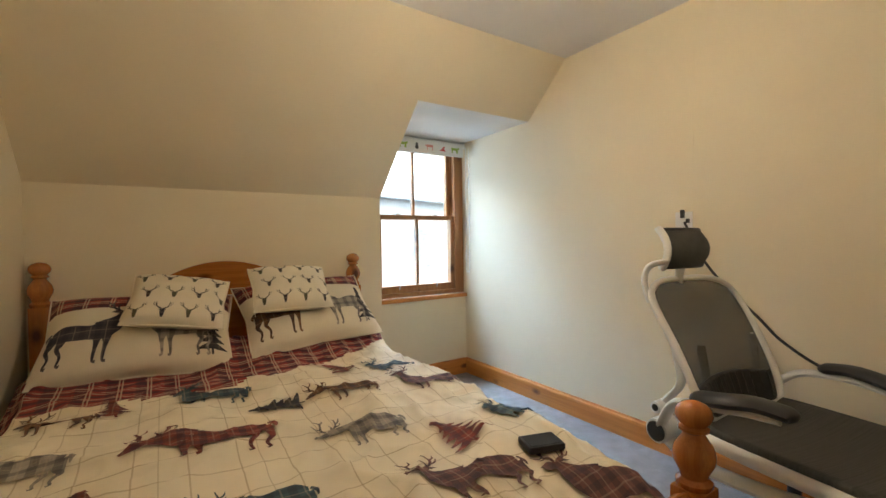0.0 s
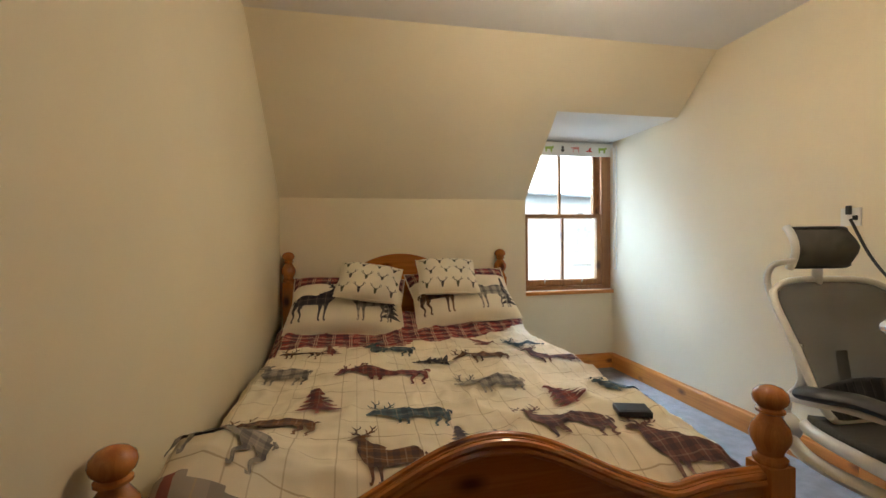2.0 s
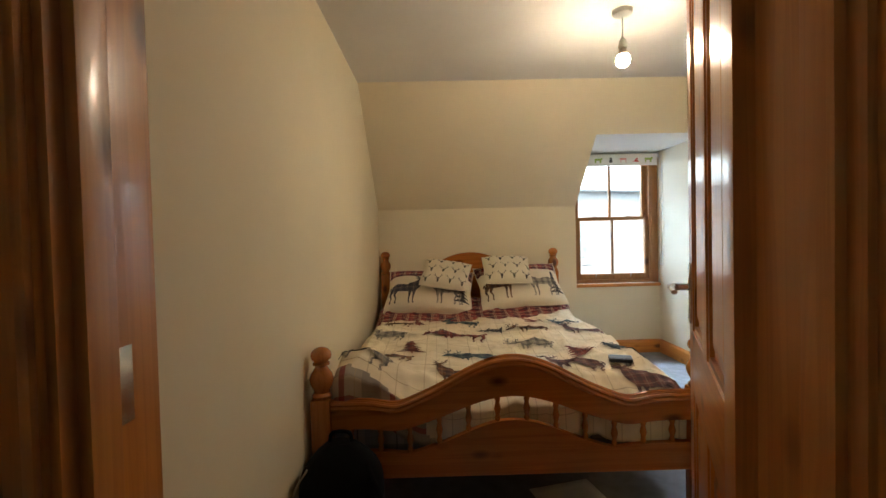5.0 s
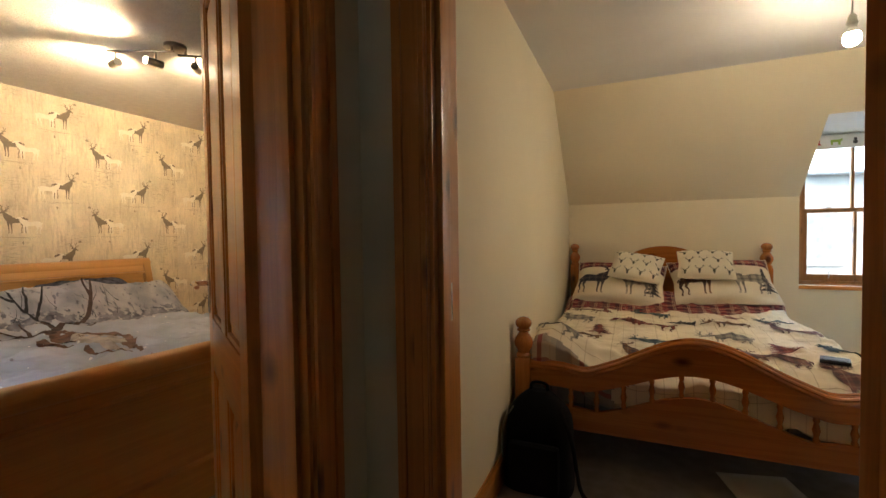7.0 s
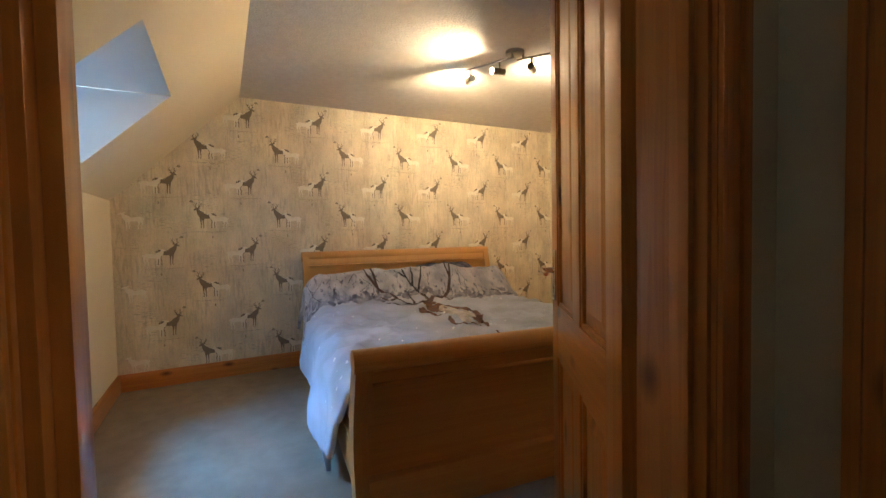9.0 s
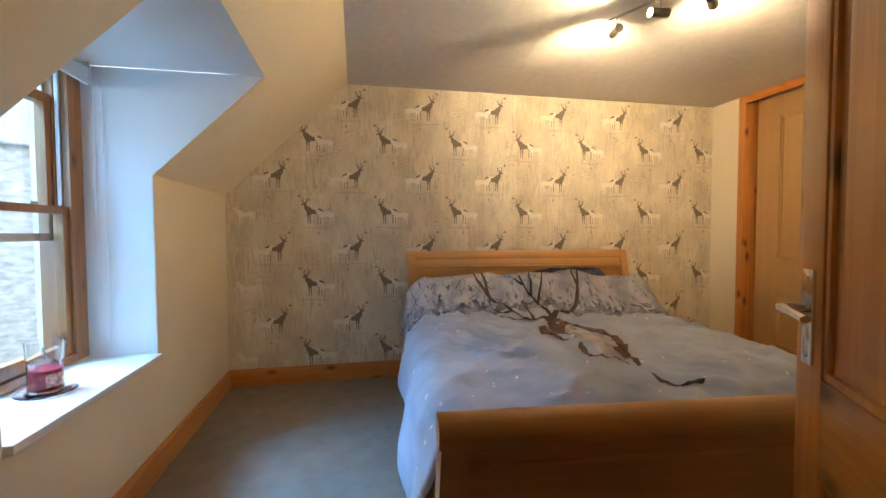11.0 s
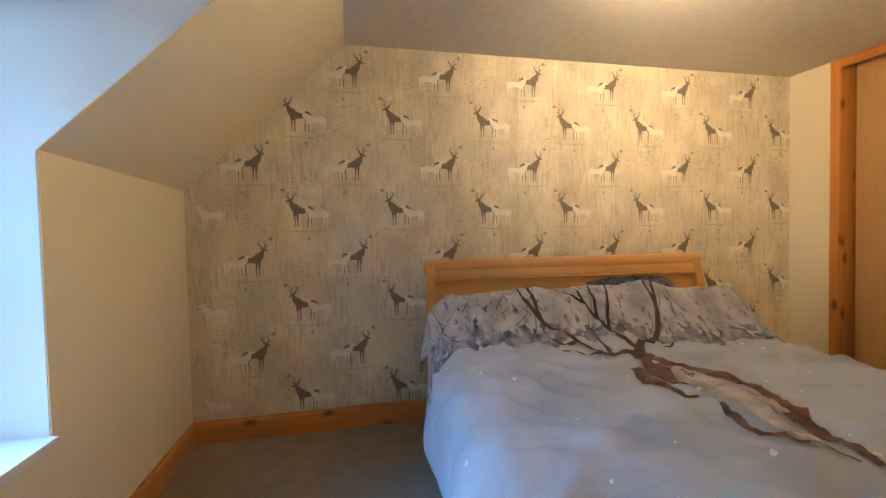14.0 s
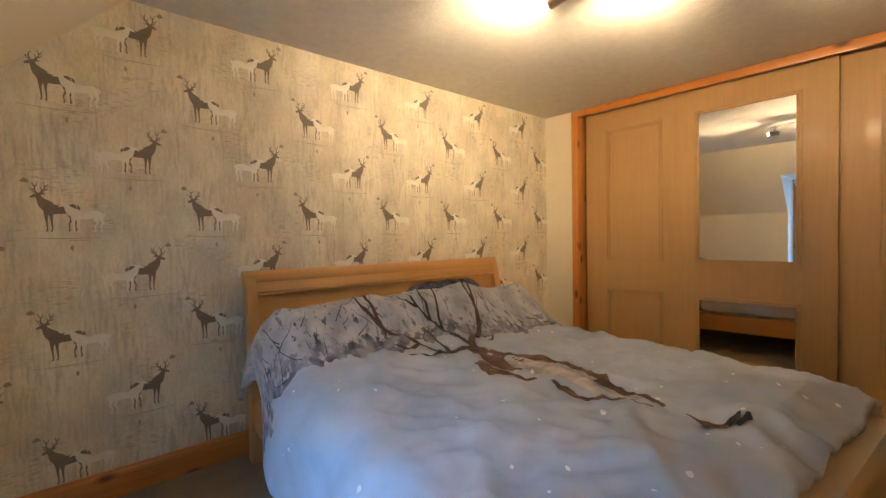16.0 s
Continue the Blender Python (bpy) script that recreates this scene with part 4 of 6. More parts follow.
board("foot_rail", lambda x: 0.392 + 0.115 * hump(x), lambda x: 0.505 + 0.16 * hump(x), -0.016, 0.016, BEDPINE_X, True)
board("lower_foot_rail", lambda x: 0.19, lambda x: 0.300 + 0.11 * hump(x, 0.42), -0.013, 0.013, BEDPINE_X)
for k in range(12):
    x = -0.645 + k * 0.1173
    z0, z1 = 0.295 + 0.11 * hump(x, 0.42), 0.397 + 0.115 * hump(x)
    h = z1 - z0
    part("spindle", lathe(bmesh.new(), [(0.008, 0), (0.012, h * 0.15), (0.008, h * 0.25), (0.014, h * 0.5), (0.008, h * 0.75), (0.012, h * 0.85), (0.008, h)], (x, 0, z0), 12), BEDPINE_Z, bed)
board("head_panel", lambda x: 0.30, lambda x: 0.80 + 0.215 * max(0.0, 1 - (x / 0.42) ** 2) ** 0.8, 2.105, 2.13, BEDPINE_X)
for x in (-HALF + 0.02, HALF - 0.02):
    part("side_rail", cuboid(x - 0.012, x + 0.012, 0.03, 2.09, 0.17, 0.31, 0.004), BEDPINE_Y, bed)
for k in range(9):
    part("slat", cuboid(-HALF + 0.04, HALF - 0.04, 0.15 + k * 0.23, 0.23 + k * 0.23, 0.235, 0.252, 0.003), BEDPINE_X, bed)
part("centre_leg", cuboid(-0.03, 0.03, 0.9, 0.96, 0, 0.235, 0.004), BEDPINE_Z, bed)

mattress = thing("mattress", "thick mattress in a grey tartan fitted sheet", "mattress", (BED_X, BED_Y, 0.252))
GREY_TARTAN = cloth_mat("grey_tartan_sheet", (0.20, 0.19, 0.18), [("X", 0.16, 0.08, (0.30, 0.27, 0.23), 0.7, 0.0), ("Y", 0.12, 0.05, (0.10, 0.10, 0.11), 0.6, 0.0), ("X", 0.16, 0.006, (0.06, 0.06, 0.06), 0.7, 0.7)])
bm = cuboid(-HALF + 0.03, HALF - 0.03, 0.04, 2.08, 0, 0.20, 0.035)
uvl = bm.loops.layers.uv.new("UVMap")
for f in bm.faces:
    for lp in f.loops:
        lp[uvl].uv = (lp.vert.co.x + lp.vert.co.y, lp.vert.co.z)
part("cover", bm, GREY_TARTAN, mattress)


def duvet_a(u, v):
    """Cloth point: u across from the wall side, v from the foot end; metres from the bed's foot centre."""
    W_ = 0.775
    drop, v = max(0.0, -v), max(0.0, v)
    top = 0.505 + 0.030 * math.exp(-((v - 1.0) / 0.8) ** 2) + fold(u, v, 3.1, 1.35)
    top += 0.10 * max(0.0, min(1.0, (v - 1.45) / 0.35)) ** 1.5
    foot = max(0.0, 0.16 - v)
    corner = math.exp(-((u + 0.66) / 0.20) ** 2) * math.exp(-((v - 0.10) / 0.25) ** 2)
    top += 0.125 * corner - 0.5 * foot * (1 - 0.9 * corner)
    x, z = u, top
    if u > W_ - 0.10:
        d = u - (W_ - 0.10)
        a = min(d / 0.14, 1.35)
        x = W_ - 0.10 + 0.12 * math.sin(min(a, 1.4)) + 0.02 * max(0.0, d - 0.18) + 0.014 * math.sin(v * 13 + 2)
        z = top - 0.12 * (1 - math.cos(min(a, 1.4))) - max(0.0, d - 0.19) * 0.97
    if u < -W_ + 0.07:
        d = (-W_ + 0.07) - u
        x = -W_ + 0.07 - d * 0.45
        z = top - 0.02 * math.sin(d * 14) - d * 0.4
    y = v + 0.012 * noise.noise(Vector((u * 3, v * 3, 2.0)))
    if v < 0.02 and u > -0.55:
        y = max(y, 0.02)
    return Vector((x, y + 0.01 * math.sin(u * 21) * min(1.0, drop * 12), z - drop * 1.1))


def pick_a(u, v):
    if v > 1.335 + 0.42 * max(0.0, u + 0.06) + 0.20 * max(0.0, -0.06 - u) + 0.012 * math.sin(u * 9):
        return 1
    if u < -0.25 + 0.1 * math.sin(v * 22) and v < 0.01 + 0.16 * max(0.0, -0.40 - u):
        return 2
    return 0


duvet = thing("duvet", "cream checked cotton duvet printed with tartan stags and fir trees, rumpled", "duvet", (BED_X, BED_Y, 0))
us = span(-0.86, 1.02, 150)
vs = span(-0.13, 1.84, 170)
cover_a = sheet("duvet_cover", us, vs, duvet_a, [COTTON, TARTAN, CHECK], duvet, pick_a, 0.02)


def on_duvet(u0, v0, w, h, flip=1, turn=0.0):
    """Lay a print w wide and h long on the duvet, its foot at (u0, v0)."""
    ca, sa = math.cos(radians(turn)), math.sin(radians(turn))

    def where(x, y, up):
        x, y = x * w * flip, y * h
        u, v = u0 + ca * x - sa * y, v0 + sa * x + ca * y
        p = duvet_a(u, v)
        n = (duvet_a(u + 0.01, v) - duvet_a(u - 0.01, v)).cross(duvet_a(u, v + 0.01) - duvet_a(u, v - 0.01)).normalized()
        return p + n * (up + 0.0055)
    return where


GRAZE, RED_STAG, PLAIN, TREE = stag(True, True, 1.5, 0.55), stag(False, True, 1.45, 0.55), stag(False, False, 1.5, 0.6), fir()
for u0, v0, w, h, turn, shape, m in (
    (-0.13, 0.385, 0.27, 0.26, -5, GRAZE, P_TEAL), (-0.19, 0.75, 0.37, 0.33, -4, GRAZE, P_RED), (-0.16, 1.17, 0.28, 0.27, -8, RED_STAG, P_TEAL),
    (-0.59, 1.17, 0.24, 0.24, -6, RED_STAG, P_BROWN), (-0.62, 0.83, 0.26, 0.28, -6, PLAIN, P_GREY), (-0.56, 0.34, 0.29, 0.26, -4, GRAZE, P_BROWN),
    (-0.23, 0.13, 0.24, 0.25, -3, RED_STAG, P_BROWN), (0.56, 1.15, 0.22, 0.26, -8, RED_STAG, P_TEAL), (0.28, 0.95, 0.26, 0.28, -5, GRAZE, P_BROWN),
    (0.58, 0.88, 0.28, 0.24, -8, RED_STAG, P_WINE), (0.22, 0.63, 0.27, 0.25, -6, GRAZE, P_GREY), (0.32, 0.205, 0.33, 0.26, -5, RED_STAG, P_WINE),
    (0.68, 0.47, 0.22, 0.20, -8, RED_STAG, P_TEAL), (0.60, 0.04, 0.33, 0.25, -14, RED_STAG, P_WINE), (-0.66, 0.10, 0.30, 0.30, -10, PLAIN, P_GREY),
):
    lay("stag_print", shape, on_duvet(u0, v0, w, h, -1, turn), m, cover_a)
for u0, v0, w, h, turn, m in (
    (-0.42, 1.24, 0.12, 0.18, 8, P_RED), (-0.43, 0.515, 0.175, 0.21, 6, P_RED), (0.135, 1.04, 0.17, 0.19, 82, P_BLACK), (0.39, 1.26, 0.17, 0.22, 14, P_RED),
    (0.46, 0.44, 0.20, 0.19, 16, P_RED), (0.0, 0.245, 0.11, 0.125, 0, P_NAVY), (0.105, 0.24, 0.06, 0.075, 0, P_GREY),
):
    lay("fir_print", TREE, on_duvet(u0, v0, w, h, 1, turn), m, cover_a)

PILLOW_STAG, PILLOW_DOE = stag(girth=1.25, leg=0.9), stag(girth=1.25, leg=0.9)
for name, at, turn, roll, seed in (("pillow", (0.955, 2.985, 0.705), -3, -3, 1.0), ("pillow", (1.70, 3.01, 0.735), 4, 3, 5.0)):
    root, cov, on = pillow(name, 0.71, 0.44, 0.19, None, at, 44, turn, roll, "cream pillow printed with tartan stags, propped against the headboard", "pillow", CREAM_COTTON, seed, TARTAN)
    tagged(root, group="bed pillows")
    lay("stag_print", PILLOW_STAG, lambda x, y, up: on(-0.17 + x * 0.34, -0.165 + y * 0.31, up), P_NAVY if seed < 3 else P_BROWN, cov)
    lay("stag_print", PILLOW_DOE, lambda x, y, up: on(0.13 - x * 0.32, -0.165 + y * 0.29, up), P_GREY, cov)
    lay("fir_print", TREE, lambda x, y, up: on(0.275 + x * 0.13, -0.165 + y * 0.24, up), P_BLACK, cov)
STAG_HEAD = [stroke([(0, 0.0), (0, 0.25), (0, 0.42)], [0.10, 0.22, 0.14]), stroke([(-0.16, 0.36), (0, 0.38), (0.16, 0.36)], [0.03, 0.08, 0.03])]
for q in (-1, 1):
    STAG_HEAD.append(stroke([(q * 0.05, 0.42), (q * 0.25, 0.55), (q * 0.30, 0.85)], [0.06, 0.05, 0.02]))
    for z in (0.56, 0.68):
        STAG_HEAD.append(stroke([(q * 0.24, z), (q * 0.34, z + 0.04), (q * 0.44, z + 0.16)], [0.045, 0.03, 0.01], 3))
P_OLIVE = mat("olive_print", (0.10, 0.095, 0.06), 0.9, vary=0.2)
for at, turn, roll, seed in (((1.09, 2.93, 0.852), 3, -13, 2.0), ((1.585, 2.955, 0.875), -2, -1, 7.0)):
    root, cov, on = pillow("cushion", 0.385, 0.30, 0.14, None, at, 40, turn, roll, "small cream cushion printed with rows of stag heads", "cushion", CREAM_COTTON, seed)
    tagged(root, group="stag cushions")
    for i in range(4):
        for j in range(3):
            cx, cy = -0.145 + i * 0.097 + (0.03 if j % 2 else 0), -0.135 + j * 0.095
            lay("stag_head_print", STAG_HEAD, lambda x, y, up: on(cx + x * 0.085, cy + y * 0.075, up), P_BLACK if (i + j) % 2 else P_OLIVE, cov)

wallet = thing("tablet_case", "black leather tablet case lying on the duvet", "tablet", (1.884, 1.49, duvet_a(1.884 - BED_X, 1.49 - BED_Y).z + 0.012), turn=-18)
part("case", cuboid(-0.052, 0.052, -0.038, 0.038, -0.008, 0.010, 0.005), BLACK_PLASTIC, wallet)
part("screen", cuboid(-0.046, 0.046, -0.032, 0.032, 0.0105, 0.0115), mat("dark_glass", (0.01, 0.01, 0.012), 0.45, spec=0.2), wallet, "dark glossy glass", smooth=False)

# ---- office chair ----


def mesh_cloth(name, dense):
    m = mat(name, (0.07, 0.069, 0.064), 0.8, vary=0.2, scale=30)
    N, L = m.node_tree.nodes, m.node_tree.links
    co = N.new("ShaderNodeTexCoord")
    wv = N.new("ShaderNodeTexWave")
    wv.bands_direction = "Z"
    wv.inputs["Scale"].default_value = 130
    L.new(co.outputs["Object"], wv.inputs["Vector"])
    r = N.new("ShaderNodeMapRange")
    r.inputs["To Min"].default_value, r.inputs["To Max"].default_value = dense
    L.new(wv.outputs["Fac"], r.inputs["Value"])
    L.new(r.outputs[0], N["Principled BSDF"].inputs["Alpha"])
    return m


MESH, HEAD_MESH = mesh_cloth("dark_grey_mesh_fabric", (0.45, 0.75)), mesh_cloth("dark_grey_headrest_mesh", (0.72, 0.95))
chair = thing("office_chair", "white office chair with dark grey mesh back, seat and headrest", "chair", (2.655, 1.17, 0), turn=-8)


def shell(nm, us_, vs_, f, m, t, label=""):
    return sheet(nm, us_, vs_, f, [m], chair, thick=t, label=label)


def edge_of(f, n=8):
    """The line round a shell, once about."""
    return [f(u, 0) for u in span(-1, 1, n)] + [f(1, v) for v in span(0, 1, n)[1:]] + [f(u, 1) for u in span(1, -1, n)[1:]] + [f(-1, v) for v in span(1, 0, n)[1:]]


def back_pt(u, v):
    """u across -1..1, v up 0..1; the chair faces -y and leans back."""
    k = 2 * v - 1
    x = -0.006 + u * (0.232 + 0.010 * k) * (1 - 0.10 * abs(k) ** 6)
    z = 0.725 + 0.222 * k * (1 - 0.16 * abs(u) ** 5)
    y = 0.180 + 0.195 * v - 0.016 * math.sin(math.pi * v) - 0.045 * u * u
    return Vector((x, y, z))


shell("backrest", span(-1, 1, 20), span(0, 1, 20), back_pt, MESH, 0.004, "dark grey stretched mesh")
part("back_frame", tube(bmesh.new(), edge_of(back_pt, 14), 0.013, 10, 0.9), WHITE_PLASTIC, chair, "white plastic frame")
LUMBAR = mat("black_ribbed_lumbar_mesh", (0.035, 0.036, 0.04), 0.7, vary=0.2, scale=30)
lumbar = shell("lumbar_pad", span(-0.86, 0.86, 12), span(0.03, 0.30, 8), lambda u, v: back_pt(u, v * (1 - 0.25 * u * u)) + Vector((0, -0.016 - 0.010 * math.cos(u * 1.5), 0)), LUMBAR, 0.006, "dark ribbed lumbar pad")
for k in range(11):
    u = -0.75 + k * 0.15
    part("rib", tube(bmesh.new(), [back_pt(u, v * (1 - 0.25 * u * u)) + Vector((0, -0.024 - 0.010 * math.cos(u * 1.5), 0)) for v in span(0.05, 0.29, 5)], 0.004, 6), BLACK_PLASTIC, lumbar)


def head_pt(u, v):
    """The headrest: a cushion of mesh, square at its framed end and rounded at the other."""
    k = 2 * v - 1
    right = max(0.0, u)
    x = -0.012 + u * 0.140 - 0.022 * right ** 2 * k * k
    z = 1.066 + 0.070 * k * (1 - 0.55 * right ** 4)
    y = 0.285 + 0.030 * k * k + 0.012 * u * u + 0.055 * right ** 3 + 0.012 * v
    return Vector((x, y, z))


headrest = shell("headrest", span(-1, 1, 16), span(0, 1, 12), head_pt, HEAD_MESH, 0.012, "dark grey mesh headrest")
part("headrest_rim", tube(bmesh.new(), edge_of(head_pt, 10), 0.006, 8), BLACK_PLASTIC, headrest)
part("headrest_frame", tube(bmesh.new(), [head_pt(-1, v) + Vector((-0.006, 0.008, 0)) for v in span(-0.03, 1.03, 8)], 0.015, 10, 0.9), WHITE_PLASTIC, chair, "white plastic headrest frame")
part("headrest_bracket", tube(bmesh.new(), curve([(-0.222, 0.335, 0.875), (-0.229, 0.348, 0.925), (-0.230, 0.350, 0.970), (-0.214, 0.338, 1.006), (-0.160, 0.312, 1.022)], 6), 0.013, 10, 0.8), WHITE_PLASTIC, chair, "white plastic arch")
part("headrest_bracket", tube(bmesh.new(), curve([(-0.015, 0.375, 0.930), (-0.035, 0.355, 0.975), (-0.065, 0.325, 1.04)], 5), 0.016, 10, 0.5), WHITE_PLASTIC, chair)


def seat_pt(u, v):
    return Vector((u * (0.255 - 0.035 * abs(2 * v - 1) ** 4), 0.20 - 0.56 * v, 0.468 + 0.018 * u * u + 0.012 * (1 - v) - 0.05 * max(0, v - 0.75) ** 1.2 * 2))


SEAT_CLOTH = mat("dark_grey_seat_mesh", (0.055, 0.053, 0.048), 0.7, vary=0.25, scale=2.0, bump=0.9, bump_scale=1.0, spec=0.3, stretch=(1, 160, 1))
shell("seat", span(-1, 1, 16), span(0, 1, 16), seat_pt, SEAT_CLOTH, 0.02, "dark grey ribbed mesh seat")
part("seat_frame", tube(bmesh.new(), [p - Vector((0, 0, 0.018)) for p in edge_of(seat_pt, 10)], 0.022, 10), WHITE_PLASTIC, chair)
for s, lift, toe in ((-1, 0.030, 0.060), (1, 0.0, 0.03)):
    arm = curve([(s * 0.272, 0.262, 0.462), (s * 0.292, 0.225, 0.52), (s * 0.335, 0.150, 0.588 + lift * 0.3), (s * 0.352, 0.05, 0.604 + lift * 0.6), (s * (0.352 - toe * 0.5), -0.03, 0.606 + lift * 0.8), (s * (0.352 - toe), -0.11, 0.598 + lift)], 7)
    part("armrest_bracket", tube(bmesh.new(), arm, 0.017, 10, 0.8), WHITE_PLASTIC, chair)
    pad = curve([(s * 0.358, 0.085, 0.620 + lift * 0.5), (s * 0.356, 0.065, 0.626 + lift * 0.55), (s * 0.355, 0.0, 0.634 + lift * 0.7), (s * (0.354 - toe * 0.6), -0.06, 0.632 + lift * 0.9), (s * (0.354 - toe), -0.125, 0.620 + lift), (s * (0.354 - toe * 1.05), -0.145, 0.612 + lift)], 5)
    rad = [0.012 + 0.028 * min(1.0, min(k, len(pad) - 1 - k) / 5) ** 0.5 for k in range(len(pad))]
    part("armrest_pad", tube(bmesh.new(), pad, rad, 12, 0.5), BLACK_PLASTIC, chair, "black padded armrest")
    kn = part("pivot", tube(bmesh.new(), [(s * 0.215, 0.262, 0.455), (s * 0.288, 0.262, 0.455)], [0.044, 0.040], 20), WHITE_PLASTIC, chair)
    part("pivot_cap", tube(bmesh.new(), [(s * 0.2885, 0.262, 0.455), (s * 0.292, 0.262, 0.455)], 0.033, 20), BLACK_PLASTIC, kn, "round black cap")
    lk = part("tilt_knob", tube(bmesh.new(), [(s * 0.215, 0.285, 0.522), (s * 0.262, 0.285, 0.522)], [0.024, 0.020], 16), WHITE_PLASTIC, chair)
    part("knob_cap", tube(bmesh.new(), [(s * 0.2625, 0.285, 0.522), (s * 0.265, 0.285, 0.522)], 0.012, 14), BLACK_PLASTIC, lk)
    part("back_bracket", tube(bmesh.new(), curve([(s * 0.225, 0.262, 0.455), (s * 0.222, 0.280, 0.53), (s * 0.212, 0.225, 0.62), (s * 0.215, 0.245, 0.74)], 6), 0.017, 10, 0.7), WHITE_PLASTIC, chair)
    part("seat_support", tube(bmesh.new(), curve([(s * 0.245, 0.262, 0.435), (s * 0.25, 0.15, 0.392), (s * 0.235, -0.05, 0.392), (s * 0.215, -0.28, 0.425)], 6), 0.026, 10, 0.8), WHITE_PLASTIC, chair)
part("back_spine", tube(bmesh.new(), curve([(0, 0.10, 0.43), (0, 0.26, 0.45), (0, 0.275, 0.56), (0, 0.30, 0.70)], 6), 0.022, 10, 0.6), WHITE_PLASTIC, chair)
part("tilt_box", cuboid(-0.09, 0.09, -0.16, 0.13, 0.385, 0.44, 0.015), BLACK_PLASTIC, chair)
part("gas_lift", lathe(bmesh.new(), [(0.032, 0), (0.032, 0.14), (0.018, 0.145), (0.018, 0.29)], (0, 0, 0.10), 16), BLACK_PLASTIC, chair)
for k in range(5):
    a = 2 * math.pi * k / 5 + 0.3
    dx, dy = math.cos(a), math.sin(a)
    leg = part("base_leg", tube(bmesh.new(), [(0, 0, 0.115), (dx * 0.14, dy * 0.14, 0.105), (dx * 0.28, dy * 0.28, 0.075)], [0.026, 0.022, 0.014], 10), WHITE_PLASTIC, chair)
    part("castor", tube(bmesh.new(), [(dx * 0.28 - dy * 0.018, dy * 0.28 + dx * 0.018, 0.029), (dx * 0.28 + dy * 0.018, dy * 0.28 - dx * 0.018, 0.029)], 0.029, 14), BLACK_PLASTIC, leg)

# ---- wall socket, cable, bag, paper ----
outlet = thing("wall_outlet", "white aerial wall plate with a black plug", "socket", (AX1, 1.765, 1.19))
part("plate", cuboid(-0.008, 0, -0.04, 0.04, -0.04, 0.04, 0.003), WHITE_PLASTIC, outlet)
part("plug", cuboid(-0.028, -0.008, -0.007, 0.007, 0.010, 0.05, 0.003), BLACK_PLASTIC, outlet, "black plug")
part("plug", cuboid(-0.024, -0.008, -0.030, -0.018, -0.015, 0.006, 0.003), BLACK_PLASTIC, outlet)
cable = thing("cable", "thin black cable sagging along the wall behind the chair", "cable", (3.24, 1.70, 0))
part("flex", tube(bmesh.new(), curve([(-0.10, 0.05, 1.18), (-0.09, -0.02, 1.02), (-0.074, -0.10, 0.90), (-0.072, -0.24, 0.76), (-0.072, -0.34, 0.66), (-0.072, -0.50, 0.575), (-0.072, -0.74, 0.545), (-0.072, -1.30, 0.55)], 8), 0.006, 8), BLACK_PLASTIC, cable)

BAG = mat("black_nylon", (0.006, 0.006, 0.007), 0.8, spec=0.12, vary=0.2, bump=0.3, bump_scale=350)
bag = thing("backpack", "black nylon backpack leaning on the foot of the bed", "backpack", (0.665, 0.98, 0))
bm = bmesh.new()
rings = []
for k in range(13):
    z = k / 12
    w = 0.155 * (1 - 0.12 * z) * (1 - max(0, z - 0.72) ** 2 * 8.5)
    dpt = 0.10 * (1 - 0.25 * z) * (1 - max(0, z - 0.72) ** 2 * 7.5)
    ring = []
    for j in range(24):
        a = 2 * math.pi * j / 24
        c, s = math.cos(a), math.sin(a)
        wob = 1 + 0.05 * noise.noise(Vector((c * 2, s * 2, z * 4)))
        ring.append(bm.verts.new((w * math.copysign(abs(c) ** 0.6, c) * wob, dpt * math.copysign(abs(s) ** 0.6, s) * wob + 0.03 * z, 0.42 * z)))
    rings.append(ring)
for a, b_ in zip(rings, rings[1:]):
    for j in range(24):
        bm.faces.new((a[j], a[(j + 1) % 24], b_[(j + 1) % 24], b_[j]))
bm.faces.new(rings[0][::-1])
bm.faces.new(rings[-1])
part("body", bm, BAG, bag)
part("pocket", cuboid(-0.11, 0.11, -0.135, -0.08, 0.03, 0.23, 0.03), BAG, bag)
part("carry_loop", tube(bmesh.new(), curve([(-0.04, 0.03, 0.405), (-0.03, 0.03, 0.45), (0.03, 0.03, 0.45), (0.04, 0.03, 0.405)], 5), 0.007, 8), BAG, bag)
part("strap", tube(bmesh.new(), curve([(0.10, -0.02, 0.36), (0.155, -0.07, 0.25), (0.19, -0.08, 0.06), (0.24, -0.10, 0.012)], 6), 0.010, 8, 0.5), BAG, bag)
part("zip", tube(bmesh.new(), curve([(-0.155, -0.045, 0.10), (-0.148, -0.05, 0.27), (-0.10, -0.05, 0.36)], 6), 0.004, 6), mat("pale_zip", (0.35, 0.33, 0.25), 0.5), bag, "pale zip")

paper = thing("paper_sheet", "white sheet of paper lying on the carpet under the bed", "paper", (1.578, 1.31, 0.003), turn=13.6)
shp = sheet("page", span(-0.145, 0.145, 6), span(-0.10, 0.10, 6), lambda u, v: Vector((u, v, 0.003 + 0.006 * abs(u) * abs(v) * 40 * 0.2)), [WHITE_PLASTIC], paper, thick=0.001)

